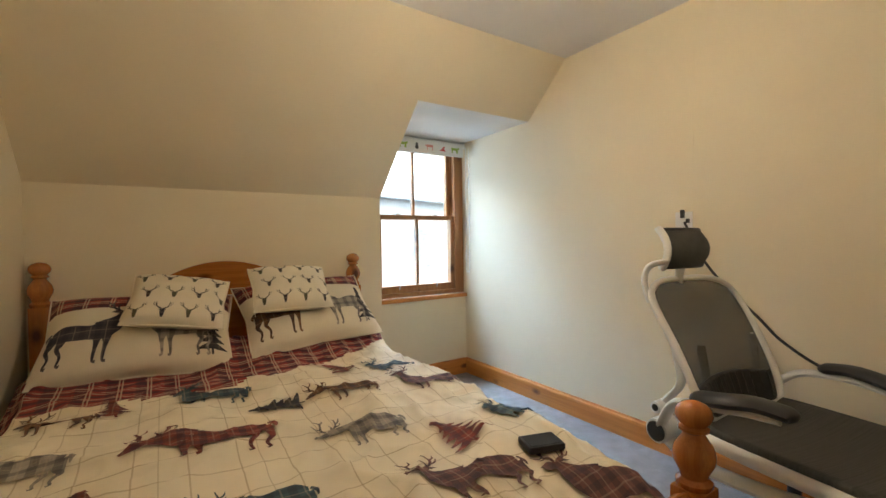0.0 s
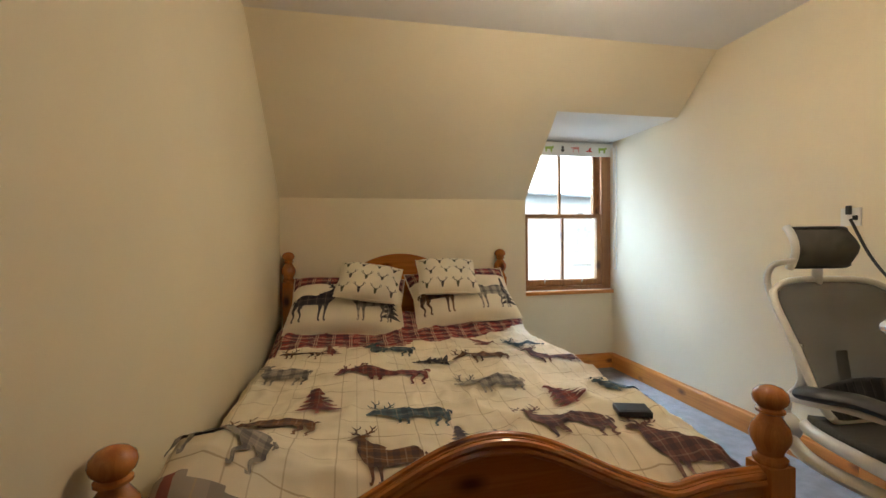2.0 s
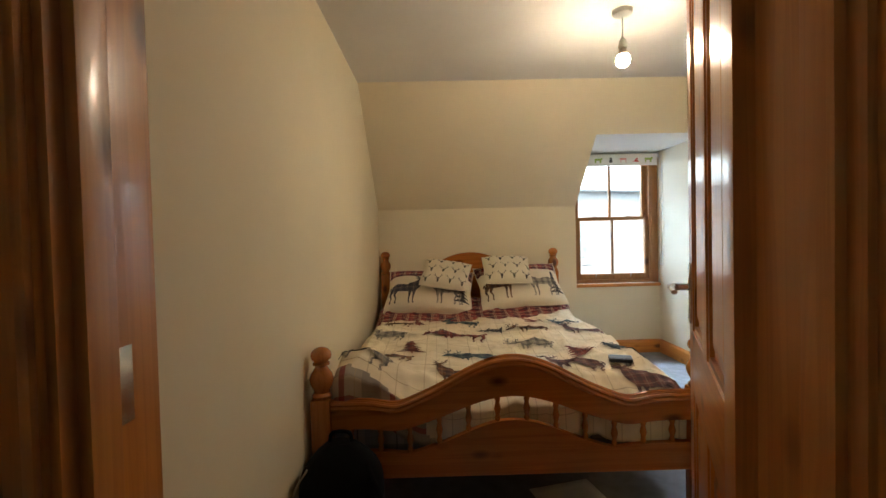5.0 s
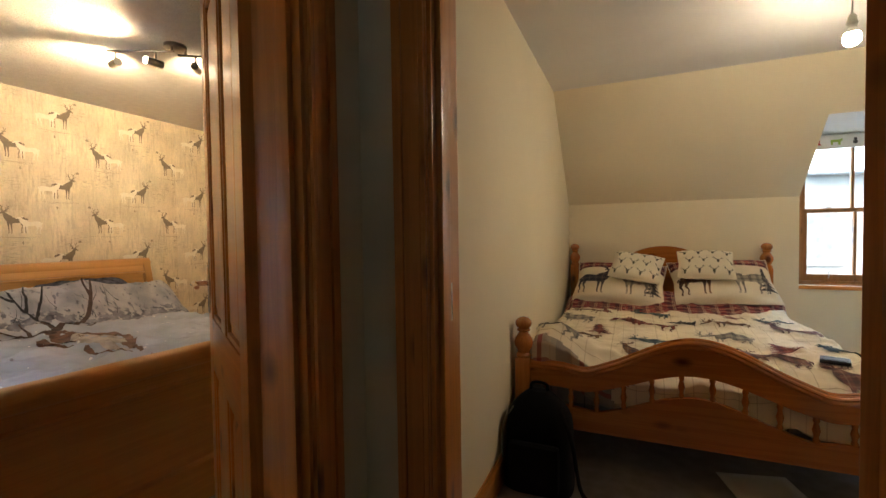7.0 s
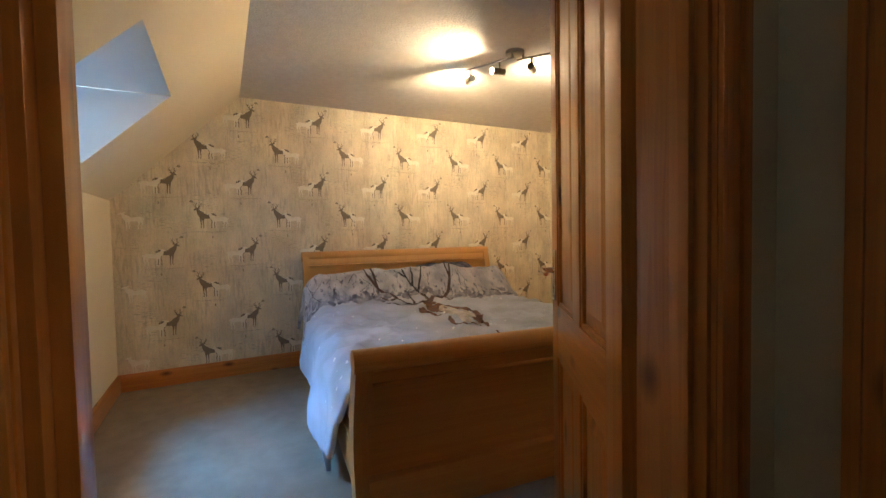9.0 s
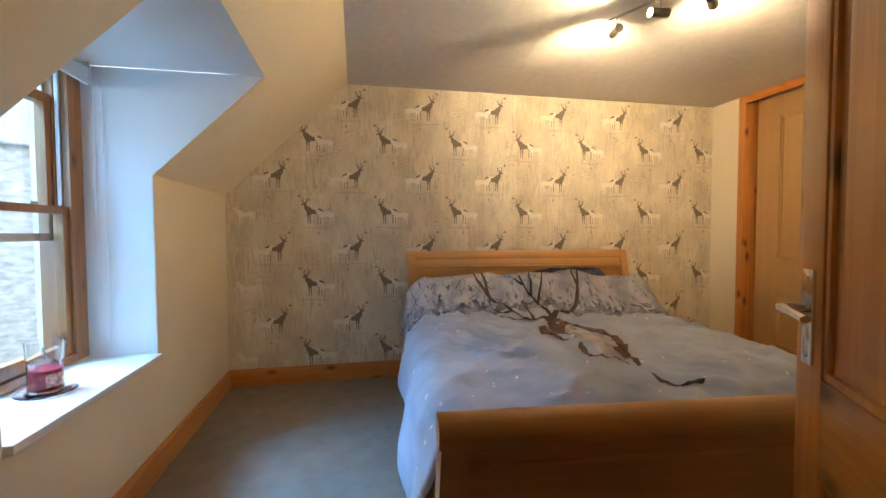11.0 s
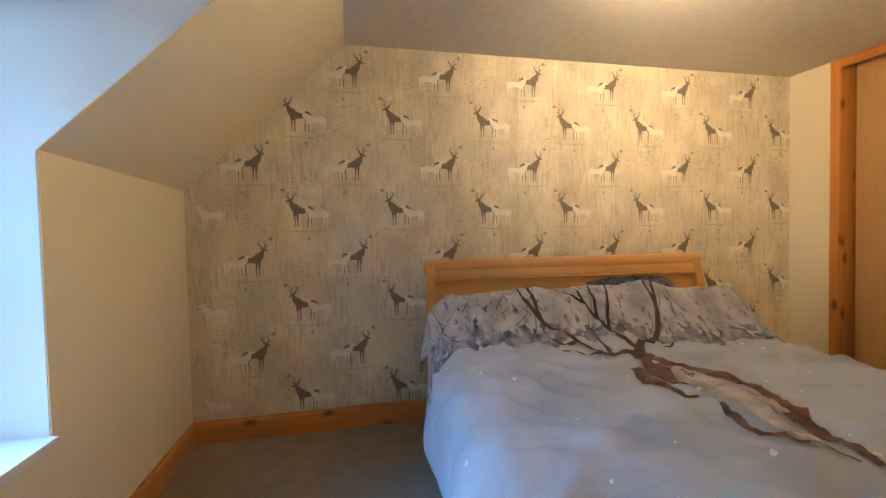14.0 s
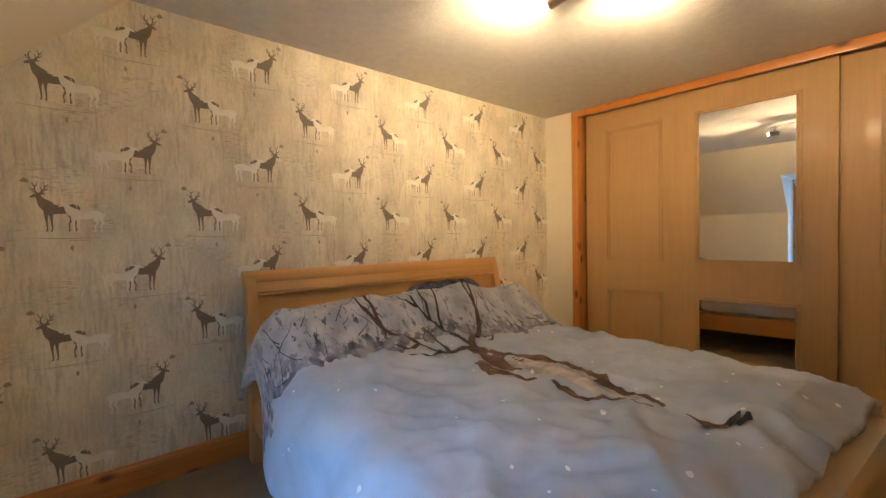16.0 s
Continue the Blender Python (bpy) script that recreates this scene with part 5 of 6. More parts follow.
# ---- pendant lamp ----
pend = thing("pendant_lamp", "bare lit bulb on a short white flex from a ceiling rose", "lamp", (1.965, 1.60, H))
part("ceiling_rose", lathe(bmesh.new(), [(0.020, -0.032), (0.045, -0.022), (0.048, -0.004), (0.048, 0.0)], seg=24), WHITE_PLASTIC, pend)
part("flex", tube(bmesh.new(), [(0, 0, -0.03), (0, 0, -0.14)], 0.0035, 8), WHITE_PLASTIC, pend)
part("lamp_holder", lathe(bmesh.new(), [(0.008, 0), (0.016, -0.012), (0.018, -0.035), (0.022, -0.037), (0.022, -0.048), (0.017, -0.050), (0.017, -0.062)], (0, 0, -0.135), 20), WHITE_PLASTIC, pend)
BULB = glow_mat("lit_opal_bulb", (1.0, 0.83, 0.61), BULB_STRENGTH)
bulb = part("bulb", lathe(bmesh.new(), [(0.027, -0.026), (0.031, -0.036), (0.033, -0.048), (0.030, -0.064), (0.018, -0.077), (0.004, -0.082)], (0, 0, -0.195), 24), BULB, pend, "glowing opal bulb")
part("bulb_base", lathe(bmesh.new(), [(0.014, 0), (0.018, -0.010), (0.029, -0.024), (0.0275, -0.0265)], (0, 0, -0.195), 24), WHITE_PLASTIC, bulb, "white plastic bulb base")

# ---- sleigh bed ----
SL = (-2.935, -0.345, 0)
SW = 1.74
sleigh = thing("sleigh_bed", "waxed oak sleigh bed with scrolled head and foot boards", "bed", SL, turn=-5.2)


def scroll_board(nm, prof, thick, y0, y1, m, parent):
    """A curved board: the profile (s, z) carried from y0 to y1, with a thickness across it."""
    line = curve([(p[0], 0, p[1]) for p in prof], 6)
    pts = []
    for i, p in enumerate(line):
        d = (line[min(i + 1, len(line) - 1)] - line[max(i - 1, 0)]).normalized()
        pts.append((p, Vector((d.z, 0, -d.x))))
    outline = [(p + n * thick / 2) for p, n in pts] + [(p - n * thick / 2) for p, n in reversed(pts)]
    bm_ = prism(bmesh.new(), [(q.x, q.z) for q in outline], y0, y1, "y")
    return part(nm, bm_, m, parent)


foot_prof = [(2.395, 0.06), (2.350, 0.18), (2.322, 0.32), (2.335, 0.46), (2.372, 0.58), (2.405, 0.665), (2.425, 0.705)]
fb = scroll_board("footboard", foot_prof[1:], 0.026, 0.05, SW - 0.05, OAK_Y, sleigh)
part("bottom_rail", cuboid(2.318, 2.386, 0.05, SW - 0.05, 0.10, 0.255, 0.008), OAK_Y, fb)
scroll_board("top_rail", foot_prof[4:], 0.040, 0.05, SW - 0.05, OAK_Y, fb)
part("scroll", tube(bmesh.new(), [(2.424, -0.006, 0.696), (2.424, SW + 0.006, 0.696)], 0.040, 20), OAK_Y, fb)
part("bead", tube(bmesh.new(), [(2.405, 0.05, 0.600), (2.405, SW - 0.05, 0.600)], 0.009, 10), OAK_Y, fb)
for y0 in (0.0, SW - 0.058):
    scroll_board("foot_post", foot_prof, 0.082, y0, y0 + 0.058, OAK_Z, sleigh)
    part("foot_block", cuboid(2.35, 2.425, y0, y0 + 0.058, 0, 0.075, 0.004), OAK_Z, sleigh)
head_prof = [(0.075, 0.04), (0.085, 0.25), (0.095, 0.50), (0.080, 0.72), (0.050, 0.87), (0.022, 0.945)]
hb = scroll_board("headboard", head_prof[1:], 0.024, 0.05, SW - 0.05, OAK_Y, sleigh)
scroll_board("top_rail", [(0.072, 0.865), (0.058, 0.905), (0.040, 0.945)], 0.050, 0.05, SW - 0.05, OAK_Y, hb)
part("scroll", tube(bmesh.new(), [(0.042, -0.006, 0.938), (0.042, SW + 0.006, 0.938)], 0.042, 20), OAK_Y, hb)
part("bead", tube(bmesh.new(), [(0.100, 0.05, 0.862), (0.100, SW - 0.05, 0.862)], 0.008, 10), OAK_Y, hb)
for y0 in (0.0, SW - 0.05):
    scroll_board("head_post", [(p[0] + 0.014, p[1]) for p in head_prof], 0.085, y0, y0 + 0.05, OAK_Z, sleigh)
    part("foot_block", cuboid(0.045, 0.115, y0, y0 + 0.05, 0, 0.06, 0.004), OAK_Z, sleigh)
for y0 in (0.012, SW - 0.042):
    part("side_rail", cuboid(0.10, 2.33, y0, y0 + 0.03, 0.18, 0.34, 0.006), OAK_X, sleigh)
big_mattress = thing("mattress", "white mattress on the sleigh bed", "mattress", SL, turn=-5.2)
part("cover", cuboid(0.12, 2.17, 0.05, SW - 0.05, 0.20, 0.47, 0.05), CREAM_COTTON, big_mattress)



def snow_print():
    """A printed winter scene: frosted twigs at the head, a dark line of trees, open snow below (in the cloth's UV metres)."""
    m = mat("snow_scene_cotton", (0.44, 0.485, 0.58), 0.9, vary=0.16, scale=4, bump=0.2, bump_scale=500, spec=0.15)
    N, L = m.node_tree.nodes, m.node_tree.links
    b = N["Principled BSDF"]
    base = b.inputs["Base Color"].links[0].from_socket
    uv = N.new("ShaderNodeUVMap")
    sep = N.new("ShaderNodeSeparateXYZ")
    L.new(uv.outputs[0], sep.inputs[0])

    def uv_noise(scale, detail, stretch):
        mp = N.new("ShaderNodeMapping")
        mp.inputs["Scale"].default_value = stretch
        L.new(uv.outputs[0], mp.inputs[0])
        n = N.new("ShaderNodeTexNoise")
        n.inputs["Scale"].default_value, n.inputs["Detail"].default_value = scale, detail
        L.new(mp.outputs[0], n.inputs["Vector"])
        return n.outputs["Fac"]

    def calc(op, a, c, d=None):
        n = N.new("ShaderNodeMath")
        n.operation = op
        for k, q in enumerate((a, c, d)):
            if q is None:
                continue
            if isinstance(q, float):
                n.inputs[k].default_value = q
            else:
                L.new(q, n.inputs[k])
        return n.outputs[0]

    down = calc("MULTIPLY_ADD", sep.outputs["Y"], -0.04, sep.outputs["X"])
    down = calc("MULTIPLY_ADD", uv_noise(5.0, 3, (1, 1, 1)), 0.28, down)
    dense = N.new("ShaderNodeValToRGB")
    e = dense.color_ramp.elements
    stops = ((0.0, 0.37), (0.41, 0.40), (0.45, 0.52), (0.49, 0.66), (0.511, 0.0), (1.0, 0.0))
    while len(e) < len(stops):
        e.new(0.5)
    for k, (p, v) in enumerate(stops):
        e[k].position, e[k].color = p, (v, v, v, 1)
    L.new(calc("MULTIPLY_ADD", down, 0.5, 0.08), dense.inputs[0])
    cut = calc("SUBTRACT", dense.outputs[0], uv_noise(26.0, 7, (1, 1.3, 1)))
    mask = N.new("ShaderNodeMapRange")
    mask.inputs["From Min"].default_value, mask.inputs["From Max"].default_value = -0.02, 0.04
    L.new(cut, mask.inputs["Value"])
    dark = N.new("ShaderNodeValToRGB")
    dark.color_ramp.elements[0].position, dark.color_ramp.elements[1].position = 0.35, 0.65
    dark.color_ramp.elements[0].color, dark.color_ramp.elements[1].color = (0.09, 0.09, 0.125, 1), (0.34, 0.345, 0.41, 1)
    L.new(uv_noise(14.0, 4, (1, 1, 1)), dark.inputs[0])
    upper = N.new("ShaderNodeMapRange")
    upper.inputs["From Min"].default_value, upper.inputs["From Max"].default_value = 0.875, 0.825
    L.new(down, upper.inputs["Value"])
    haze = N.new("ShaderNodeValToRGB")
    haze.color_ramp.elements[0].position, haze.color_ramp.elements[1].position = 0.38, 0.62
    haze.color_ramp.elements[0].color, haze.color_ramp.elements[1].color = (0.35, 0.36, 0.42, 1), (0.56, 0.56, 0.60, 1)
    L.new(uv_noise(8.0, 5, (1, 1, 1)), haze.inputs[0])
    last = base
    for fac, colr in ((upper.outputs[0], haze.outputs[0]), (mask.outputs[0], dark.outputs[0])):
        x = N.new("ShaderNodeMix")
        x.data_type = "RGBA"
        L.new(fac, x.inputs["Factor"])
        L.new(last, x.inputs["A"])
        L.new(colr, x.inputs["B"])
        last = x.outputs["Result"]
    L.new(last, b.inputs["Base Color"])
    return m


SNOW = snow_print()
TREELINE = mat("dark_blue_printed_cotton", (0.10, 0.11, 0.16), 0.9, vary=0.8, scale=30, bump=0.2, bump_scale=500, spec=0.15)


def duvet_b(u, v):
    """u along the bed from the headboard, v across from the window side."""
    top = 0.548 + 0.235 * math.exp(-((u - 0.37) / 0.21) ** 2) + fold(u, v, 8.2, 1.25) + fold(u * 1.9, v * 1.7, 5.3, 1.0)
    top += 0.035 * math.sin(math.pi * max(0, min(1, v / SW))) ** 0.45
    if u < 0.20:
        top -= 0.6 * (0.20 - u)
    if u > 1.98:
        k = min(1.0, (u - 1.98) / 0.1)
        top -= 0.45 * (u - 1.98) - k * (0.012 * math.sin(v * 31 + 3 * math.sin(v * 7)) + 0.010 * math.sin(v * 17))
    y, z = v, top
    r = 0.13
    if v < r:
        d = r - v
        a = min(d / r, 1.45)
        y = r - 1.18 * r * math.sin(a) - 0.04 * max(0, d - 0.2) - 0.028 * math.sin(u * 9 + 1) * min(1, max(0, d - 0.15) * 4) - 0.03 * min(1, max(0, d - 0.12) * 3)
        z = top - r * (1 - math.cos(a)) - max(0.0, d - r * 1.45) * 0.98
    far = SW - 0.12
    if v > far:
        d = v - far
        a = min(d / r, 1.45)
        y = far + r * math.sin(a)
        z = top - r * (1 - math.cos(a)) - max(0.0, d - r * 1.45) * 0.98
    return Vector((u, y, max(z, 0.05)))


us = span(0.14, 2.13, 124)
lo_v = -0.46
vs = span(lo_v, SW + 0.16, 104)


def duvet_b_cut(u, v):
    """The window-side hem hangs lower towards the foot."""
    k = 0.20 + 0.25 * min(1.0, max(0.0, (u - 0.2) / 1.6)) - 1.0 * max(0.0, u - 1.88)
    return duvet_b(u, v if v > 0 else v * k / 0.46)


duvet2 = thing("duvet", "pale duvet printed with a stag in a snowy wood", "duvet", SL, turn=-5.2)
cover_b = sheet("duvet_cover", us, vs, duvet_b_cut, [SNOW], duvet2, None, 0.022)


def on_b(x, y, up):
    p = duvet_b_cut(x, y) + Vector((0, 0, 0.002))
    n = (duvet_b_cut(x + 0.01, y) - duvet_b_cut(x - 0.01, y)).cross(duvet_b_cut(x, y + 0.01) - duvet_b_cut(x, y - 0.01)).normalized()
    return p + n * (up + 0.0016)


BROWN_A = mat("stag_brown_print", (0.16, 0.088, 0.062), 0.9, vary=0.5, scale=18)
BROWN_B = mat("stag_pale_print", (0.47, 0.42, 0.38), 0.9, vary=0.35, scale=14)
BARK = mat("antler_print", (0.085, 0.055, 0.05), 0.9, vary=0.3, scale=20)
BLACK_P = mat("black_twig_print", (0.03, 0.03, 0.035), 0.9, vary=0.2)
DOT = mat("snowflake_print", (0.80, 0.80, 0.80), 0.9, vary=0.02)
lay("stag_body_print", [stroke([(0.88, 0.80), (0.96, 0.81), (1.04, 0.82), (1.14, 0.80), (1.24, 0.76)], [0.06, 0.11, 0.15, 0.16, 0.03], 7, 4), stroke([(1.00, 0.86), (1.12, 0.955), (1.28, 0.995), (1.40, 0.965), (1.46, 0.93)], [0.02, 0.07, 0.055, 0.035, 0.03], 7, 3), stroke([(1.06, 0.70), (1.18, 0.69), (1.28, 0.705), (1.36, 0.735)], [0.03, 0.065, 0.045, 0.01], 6, 3), stroke([(1.40, 0.955), (1.48, 0.92), (1.55, 0.895)], [0.03, 0.085, 0.05], 6, 3)], on_b, BROWN_A, cover_b)
lay("stag_flank_print", [stroke([(1.10, 0.83), (1.22, 0.85), (1.36, 0.87), (1.50, 0.88)], [0.02, 0.17, 0.17, 0.06], 8, 3), stroke([(1.44, 0.84), (1.56, 0.815), (1.70, 0.835)], [0.05, 0.05, 0.015], 6, 3)], on_b, BROWN_B, cover_b, 0.003)
lay("stag_leg_print", [stroke([(1.53, 0.905), (1.62, 0.885), (1.70, 0.868), (1.775, 0.845)], [0.05, 0.034, 0.030, 0.014], 7), stroke([(1.40, 0.775), (1.48, 0.748), (1.57, 0.752), (1.64, 0.79), (1.755, 0.812)], [0.014, 0.030, 0.022, 0.020, 0.010], 7), stroke([(1.83, 0.855), (1.88, 0.875), (1.925, 0.91)], [0.008, 0.032, 0.036], 5)], on_b, BROWN_A, cover_b, 0.004)
lay("stag_hoof_print", [stroke([(1.921, 0.915), (1.932, 0.95), (1.930, 0.985)], [0.022, 0.026, 0.008], 4), stroke([(1.947, 0.915), (1.960, 0.95), (1.952, 0.98)], [0.018, 0.022, 0.006], 4)], on_b, BLACK_P, cover_b, 0.004)
ant = [stroke([(0.95, 0.80), (0.86, 0.755), (0.78, 0.69), (0.68, 0.60), (0.58, 0.525), (0.48, 0.505), (0.36, 0.50)], [0.050, 0.036, 0.028, 0.024, 0.021, 0.019, 0.008], 8), stroke([(0.92, 0.81), (0.82, 0.875), (0.72, 1.00), (0.62, 1.09), (0.50, 1.15), (0.36, 1.20)], [0.050, 0.034, 0.028, 0.024, 0.020, 0.007], 8)]
for p0, p1, p2 in (((0.56, 0.515), (0.48, 0.46), (0.40, 0.44)), ((0.84, 0.735), (0.76, 0.745), (0.68, 0.73)), ((0.52, 1.145), (0.45, 1.13), (0.38, 1.15)), ((0.80, 0.90), (0.80, 1.02), (0.74, 1.09)), ((0.80, 0.70), (0.83, 0.60), (0.79, 0.53)), ((0.72, 0.635), (0.75, 0.55), (0.70, 0.50)), ((0.86, 0.83), (0.76, 0.83), (0.70, 0.80))):
    ant.append(stroke([p0, p1, p2], [0.020, 0.015, 0.006], 6))
lay("antler_print", ant, on_b, BARK, cover_b, 0.0036)
tw = []
rnd = random.Random(4)
for k in range(36):
    a, b_ = rnd.uniform(0.50, 0.68), rnd.uniform(-0.1, 1.3)
    g = rnd.uniform(-0.08, 0.08)
    l = rnd.uniform(0.04, 0.14)
    tw.append(stroke([(a, b_), (a - l * 0.5, b_ + g * 0.7), (a - l, b_ + g)], [0.004, 0.0025, 0.001], 4))
for p in (((0.84, 0.84), (0.74, 0.835), (0.60, 0.80), (0.47, 0.76), (0.36, 0.73)), ((0.66, 0.815), (0.58, 0.85), (0.48, 0.90), (0.36, 0.945)), ((0.58, 0.795), (0.50, 0.82), (0.42, 0.83), (0.36, 0.85)), ((0.50, 0.77), (0.46, 0.71), (0.42, 0.69))):
    tw.append(stroke(p, [0.017, 0.013, 0.006], 6))
for k, t in enumerate(tw):
    lay("twig_print", [t], on_b, BLACK_P, cover_b, 0.002 + k * 0.00003)
dots = []
for k in range(80):
    a, b_, r = rnd.uniform(0.75, 2.1), rnd.uniform(-0.3, 1.5), rnd.uniform(0.003, 0.009)
    dots.append(stroke([(a - r, b_), (a, b_), (a + r, b_)], [r * 0.7, r * 2, r * 0.7], 2))
tagged(lay("snowflake_print", dots, on_b, DOT, cover_b, 0.0022, 0.00002), kind="stuff")
for at, sd in (((-2.66, 0.25, 0.665), 11.0), ((-2.59, 0.96, 0.665), 14.0)):
    root, cov, on = pillow("pillow", 0.72, 0.46, 0.16, None, at, 12, 84.8 + 180, 0, "dark blue printed pillow showing above the duvet", "pillow", TREELINE, sd)
    tagged(root, group="sleigh bed pillows")
pillow("pillow", 0.70, 0.40, 0.13, None, (-2.715, 0.90, 0.742), 34, 84.8, 3, "dark blue printed pillow propped on the headboard", "pillow", TREELINE, 17.0)

# ---- wardrobe ----
ward = thing("sliding_wardrobe", "fitted wardrobe with beech sliding doors and one mirrored door", "wardrobe", (-2.70, 2.43, 0))
RX = 3.05
part("upright", cuboid(0.01, 0.072, -0.012, 0.13, 0, H - 0.004, 0.004), PINE_Z, ward, "varnished pine upright")
part("head_rail", cuboid(0.072, RX, -0.012, 0.02, H - 0.062, H - 0.004, 0.004), PINE_X, ward, "varnished pine head rail")
part("track", cuboid(0.072, RX, 0.03, 0.16, H - 0.03, H - 0.006), BLACK_PLASTIC, ward, "dark sliding track")


def sliding_door(x0, x1, y, px0, px1, mirror):
    d = part("sliding_door", cuboid(x0, x1, y, y + 0.022, 0.012, H - 0.034, 0.002), LAMINATE, ward, "beech sliding door with a mirror" if mirror else "beech sliding door with moulded panels")
    for z0, z1 in ((0.20, 0.665), (0.905, 2.03)):
        bm_ = bmesh.new()
        for off in (0.0, 0.020):
            t = 0.010
            for a in ((px0 + off, px1 - off, z0 + off, z0 + off + t), (px0 + off, px1 - off, z1 - off - t, z1 - off), (px0 + off, px0 + off + t, z0 + off, z1 - off), (px1 - off - t, px1 - off, z0 + off, z1 - off)):
                box(bm_, a[0], a[1], y - 0.011, y + 0.002, a[2], a[3], 0.003)
        part("moulding", bm_, LAMINATE, d)
        if mirror:
            part("mirror", cuboid(px0 + 0.030, px1 - 0.030, y - 0.004, y, z0 + 0.030, z1 - 0.030), MIRROR, d, "silvered mirror", smooth=False)


O = 2.70
sliding_door(-2.60 + O, -1.78 + O, 0.085, -2.41 + O, -1.945 + O, False)
sliding_door(-1.885 + O, -0.915 + O, 0.055, -1.705 + O, -1.085 + O, True)
sliding_door(-0.96 + O, -0.02 + O, 0.085, -0.74 + O, -0.24 + O, False)
sliding_door(-0.06 + O, RX, 0.055, 0.08 + O, RX - 0.12, False)

# ---- spotlight bar ----
bar = thing("spotlight_bar", "brushed nickel ceiling spotlight bar with swivelling lamps", "lamp", (-1.335, 0.72, H))
part("ceiling_plate", lathe(bmesh.new(), [(0.050, -0.024), (0.058, -0.018), (0.058, 0)], seg=28), NICKEL, bar)
part("stem", tube(bmesh.new(), [(0.02, -0.035, -0.02), (0.02, -0.035, -0.05)], 0.006, 8), NICKEL, bar)
part("stem", tube(bmesh.new(), [(0.03, 0.04, -0.02), (0.03, 0.04, -0.05)], 0.006, 8), NICKEL, bar)
part("arm", tube(bmesh.new(), [(0.03, -0.03, -0.05), (-0.293, -0.192, -0.05)], 0.006, 10), NICKEL, bar)
part("arm", tube(bmesh.new(), [(0.0, 0.015, -0.05), (0.33, 0.26, -0.05)], 0.006, 10), NICKEL, bar)
LENS = glow_mat("lit_spot_lens", (1.0, 0.80, 0.55), 30.0)
for k, (p, tgt, pw) in enumerate((((-0.255, -0.172, -0.05), (-2.12, 0.66, H), 1.0), ((-0.06, -0.075, -0.05), (-1.47, 0.10, H), 0.8), ((0.075, 0.07, -0.05), (-1.62, 1.22, H), 1.0), ((0.28, 0.225, -0.05), (-0.72, 1.30, H), 0.8))):
    p = Vector(p)
    pivot = p + Vector((0, 0, -0.066))
    aim = (Vector(tgt) - (Vector((-1.335, 0.72, H)) + pivot))
    aim.z *= 0.1
    aim.normalize()
    stem = part("knuckle", tube(bmesh.new(), [p, pivot], 0.005, 8), NICKEL, bar)
    bm = tube(bmesh.new(), [pivot - aim * 0.035, pivot + aim * 0.050], 0.021, 18)
    head = part("lamp_head", bm, NICKEL, bar, "brushed nickel lamp head")
    part("lens", tube(bmesh.new(), [pivot + aim * 0.0505, pivot + aim * 0.056], 0.018, 18), LENS, head, "lit lamp lens")
    at = Vector((-1.335, 0.72, H)) + pivot + aim * 0.062
    spot_light("spot_beam", at, Vector((-1.335, 0.72, H)) + pivot + aim, SPOT_POWER * pw, WARM, 128)

# ---- candle on the sill ----
jar = thing("candle_jar", "red scented candle in a clear glass jar on the white sill", "candle", (-1.375, -1.815, 0.562))
JAR_GLASS = glass_mat("jar_glass", (0.97, 0.98, 0.98))
part("plate", lathe(bmesh.new(), [(0.06, 0), (0.085, 0.004), (0.087, 0.008), (0.05, 0.006)], seg=28), JAR_GLASS, jar, "clear glass plate")
bm = lathe(bmesh.new(), [(0.001, 0.009), (0.045, 0.009), (0.05, 0.015), (0.05, 0.10), (0.045, 0.112), (0.053, 0.125), (0.056, 0.185), (0.052, 0.185), (0.050, 0.128), (0.042, 0.112), (0.046, 0.10), (0.046, 0.018), (0.001, 0.016)], seg=28)
part("jar", bm, JAR_GLASS, jar)
part("wax", lathe(bmesh.new(), [(0.001, 0.0172), (0.0455, 0.019), (0.0455, 0.088), (0.001, 0.088)], seg=28), mat("crimson_wax", (0.36, 0.02, 0.05), 0.45, vary=0.1), jar, "crimson wax")
lab = part("paper_label", prism(bmesh.new(), [(0.052 * math.cos(a), 0.052 * math.sin(a)) for a in span(0.55, 1.65, 10)] + [(0.0505 * math.cos(a), 0.0505 * math.sin(a)) for a in span(1.65, 0.55, 10)], 0.03, 0.075, "z"), mat("berry_label_paper", (0.42, 0.22, 0.18), 0.6, vary=0.8, scale=90), jar, "printed label with berries")

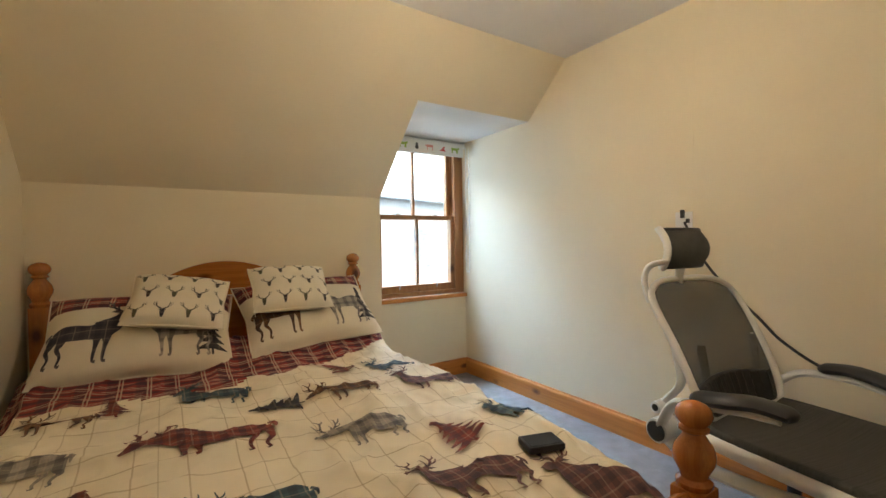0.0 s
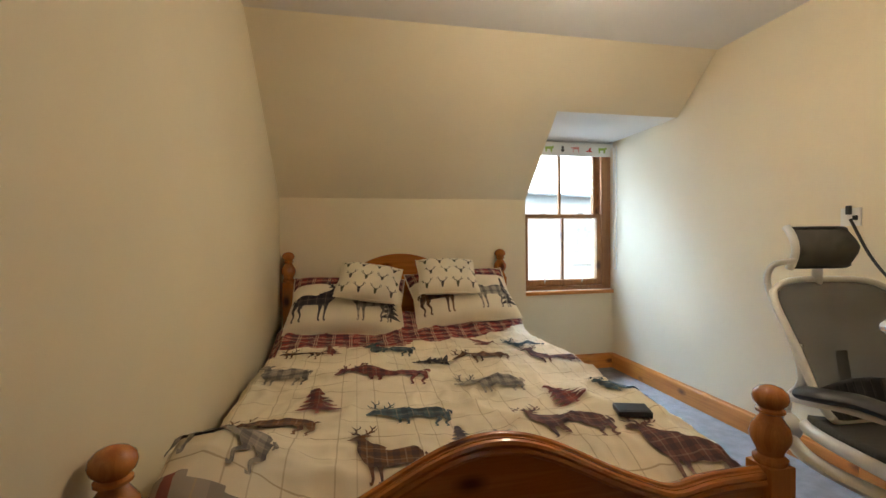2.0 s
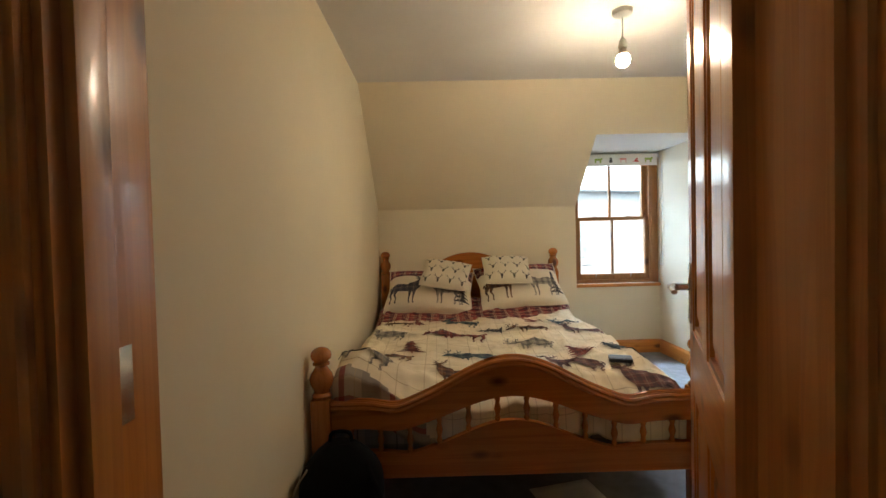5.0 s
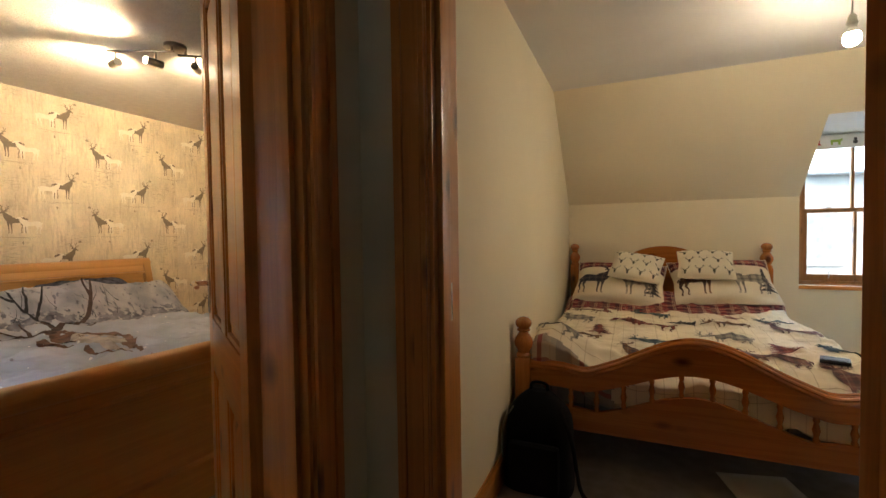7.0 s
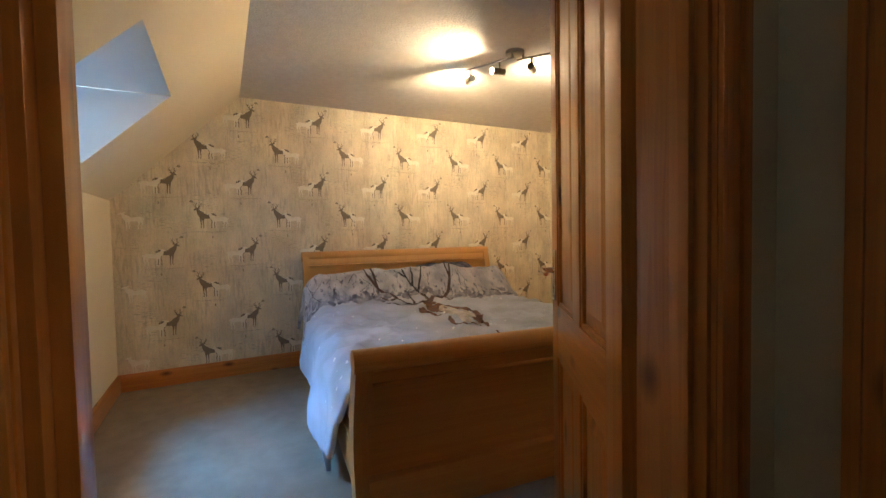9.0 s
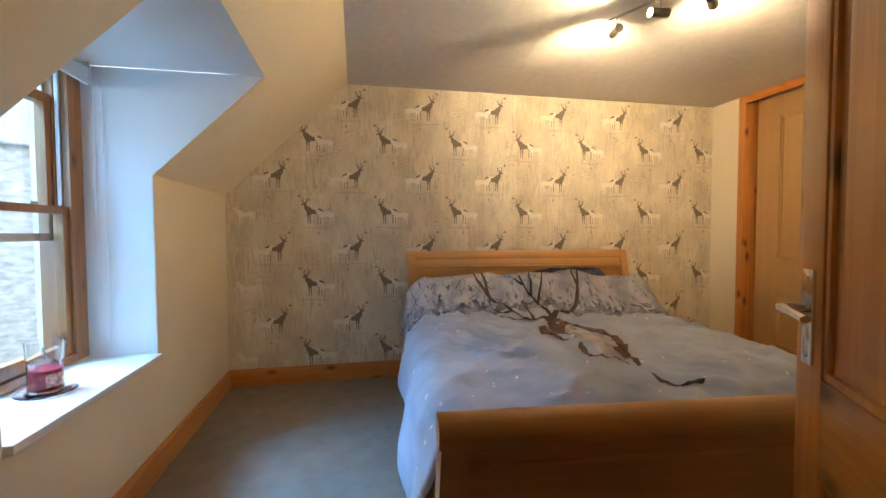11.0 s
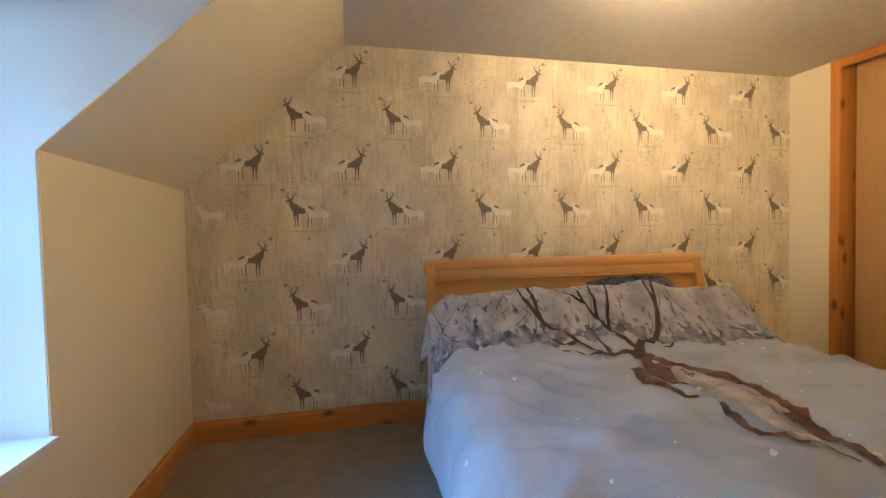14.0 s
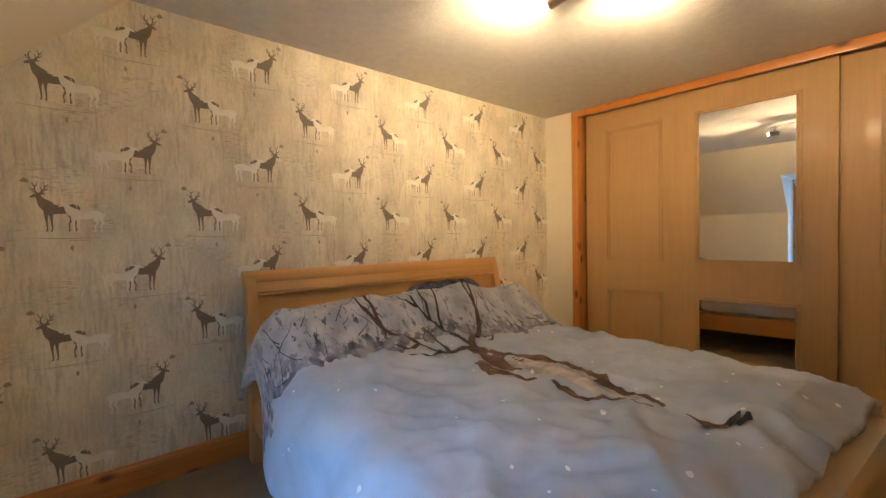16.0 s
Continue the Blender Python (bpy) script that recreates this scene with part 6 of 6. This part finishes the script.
# ---- outdoors ----
RENDER = mat("white_render", (0.82, 0.82, 0.80), 0.9, vary=0.05, scale=2, bump=0.2, bump_scale=60)
STONE = mat("rubble_stone", (0.66, 0.68, 0.70), 0.9, vary=0.35, scale=3.5, bump=0.6, bump_scale=9, stretch=(1, 1, 2.2))
SLATE = mat("roof_slate", (0.52, 0.60, 0.66), 0.7, vary=0.25, scale=9)
DARKGLASS = mat("pale_window_glass", (0.50, 0.62, 0.66), 0.1, vary=0.2)
ROADM = mat("tarmac", (0.06, 0.06, 0.06), 0.9, vary=0.2)
structure("ground", cuboid(-400, 400, -400, 400, -3.4, -3.2), ROADM, "grey tarmac ground far below the windows", category="ground")


def house(name, at, turn, w, dep, h, roof_h, wall_m, rows, cols, label):
    g = thing(name, label, "house", at, turn=turn)
    part("wall", cuboid(-w / 2, w / 2, 0, dep, 0, h), wall_m, g, smooth=False)
    part("roof", prism(bmesh.new(), [(-0.25, h - 0.02), (dep / 2, h + roof_h), (dep + 0.25, h - 0.02), (dep / 2, h - 0.02)], -w / 2 - 0.2, w / 2 + 0.2, "x"), SLATE, g, "grey slate roof", smooth=False)
    part("gutter", tube(bmesh.new(), [(-w / 2 - 0.2, -0.30, h - 0.04), (w / 2 + 0.2, -0.30, h - 0.04)], 0.05, 10), SLATE, g, "grey gutter")
    for i in range(cols):
        for j in range(rows):
            x, z = -w / 2 + w * (i + 0.5) / cols, 0.9 + j * (h - 0.4) / rows
            wd = part("window", cuboid(x - 0.5, x + 0.5, -0.02, 0.06, z, z + 1.25), RENDER, g, smooth=False)
            part("pane", cuboid(x - 0.43, x + 0.43, -0.03, -0.021, z + 0.07, z + 1.18), DARKGLASS, wd, smooth=False)
            part("sill", cuboid(x - 0.58, x + 0.58, -0.10, 0.0, z - 0.10, z), STONE, wd, smooth=False)
    return g


house("white_house", (8.5, 13.5, -3.2), 18, 17, 7, 5.75, 0.2, RENDER, 2, 5, "white rendered house with a low slate roof across the street")
house("stone_house", (-12.5, -9.0, -3.2), 140, 15, 7, 6.6, 2.5, STONE, 3, 6, "grey stone house with rows of windows")
house("white_gable", (-6.2, -7.6, -3.2), 172, 3.4, 6, 7.4, 1.5, RENDER, 1, 1, "white rendered house close behind the window")

SKY_GLOW = glow_mat("bright_overcast_sky", (0.74, 0.92, 1.0), 1.5)
structure("backdrop_1", cuboid(-70, 90, 62, 62.2, -3.2, 40), SKY_GLOW, "bright white overcast sky far off", category="backdrop")
structure("backdrop_2", cuboid(-90, 70, -62.2, -62, -3.2, 40), SKY_GLOW, "bright white overcast sky far off", category="backdrop")
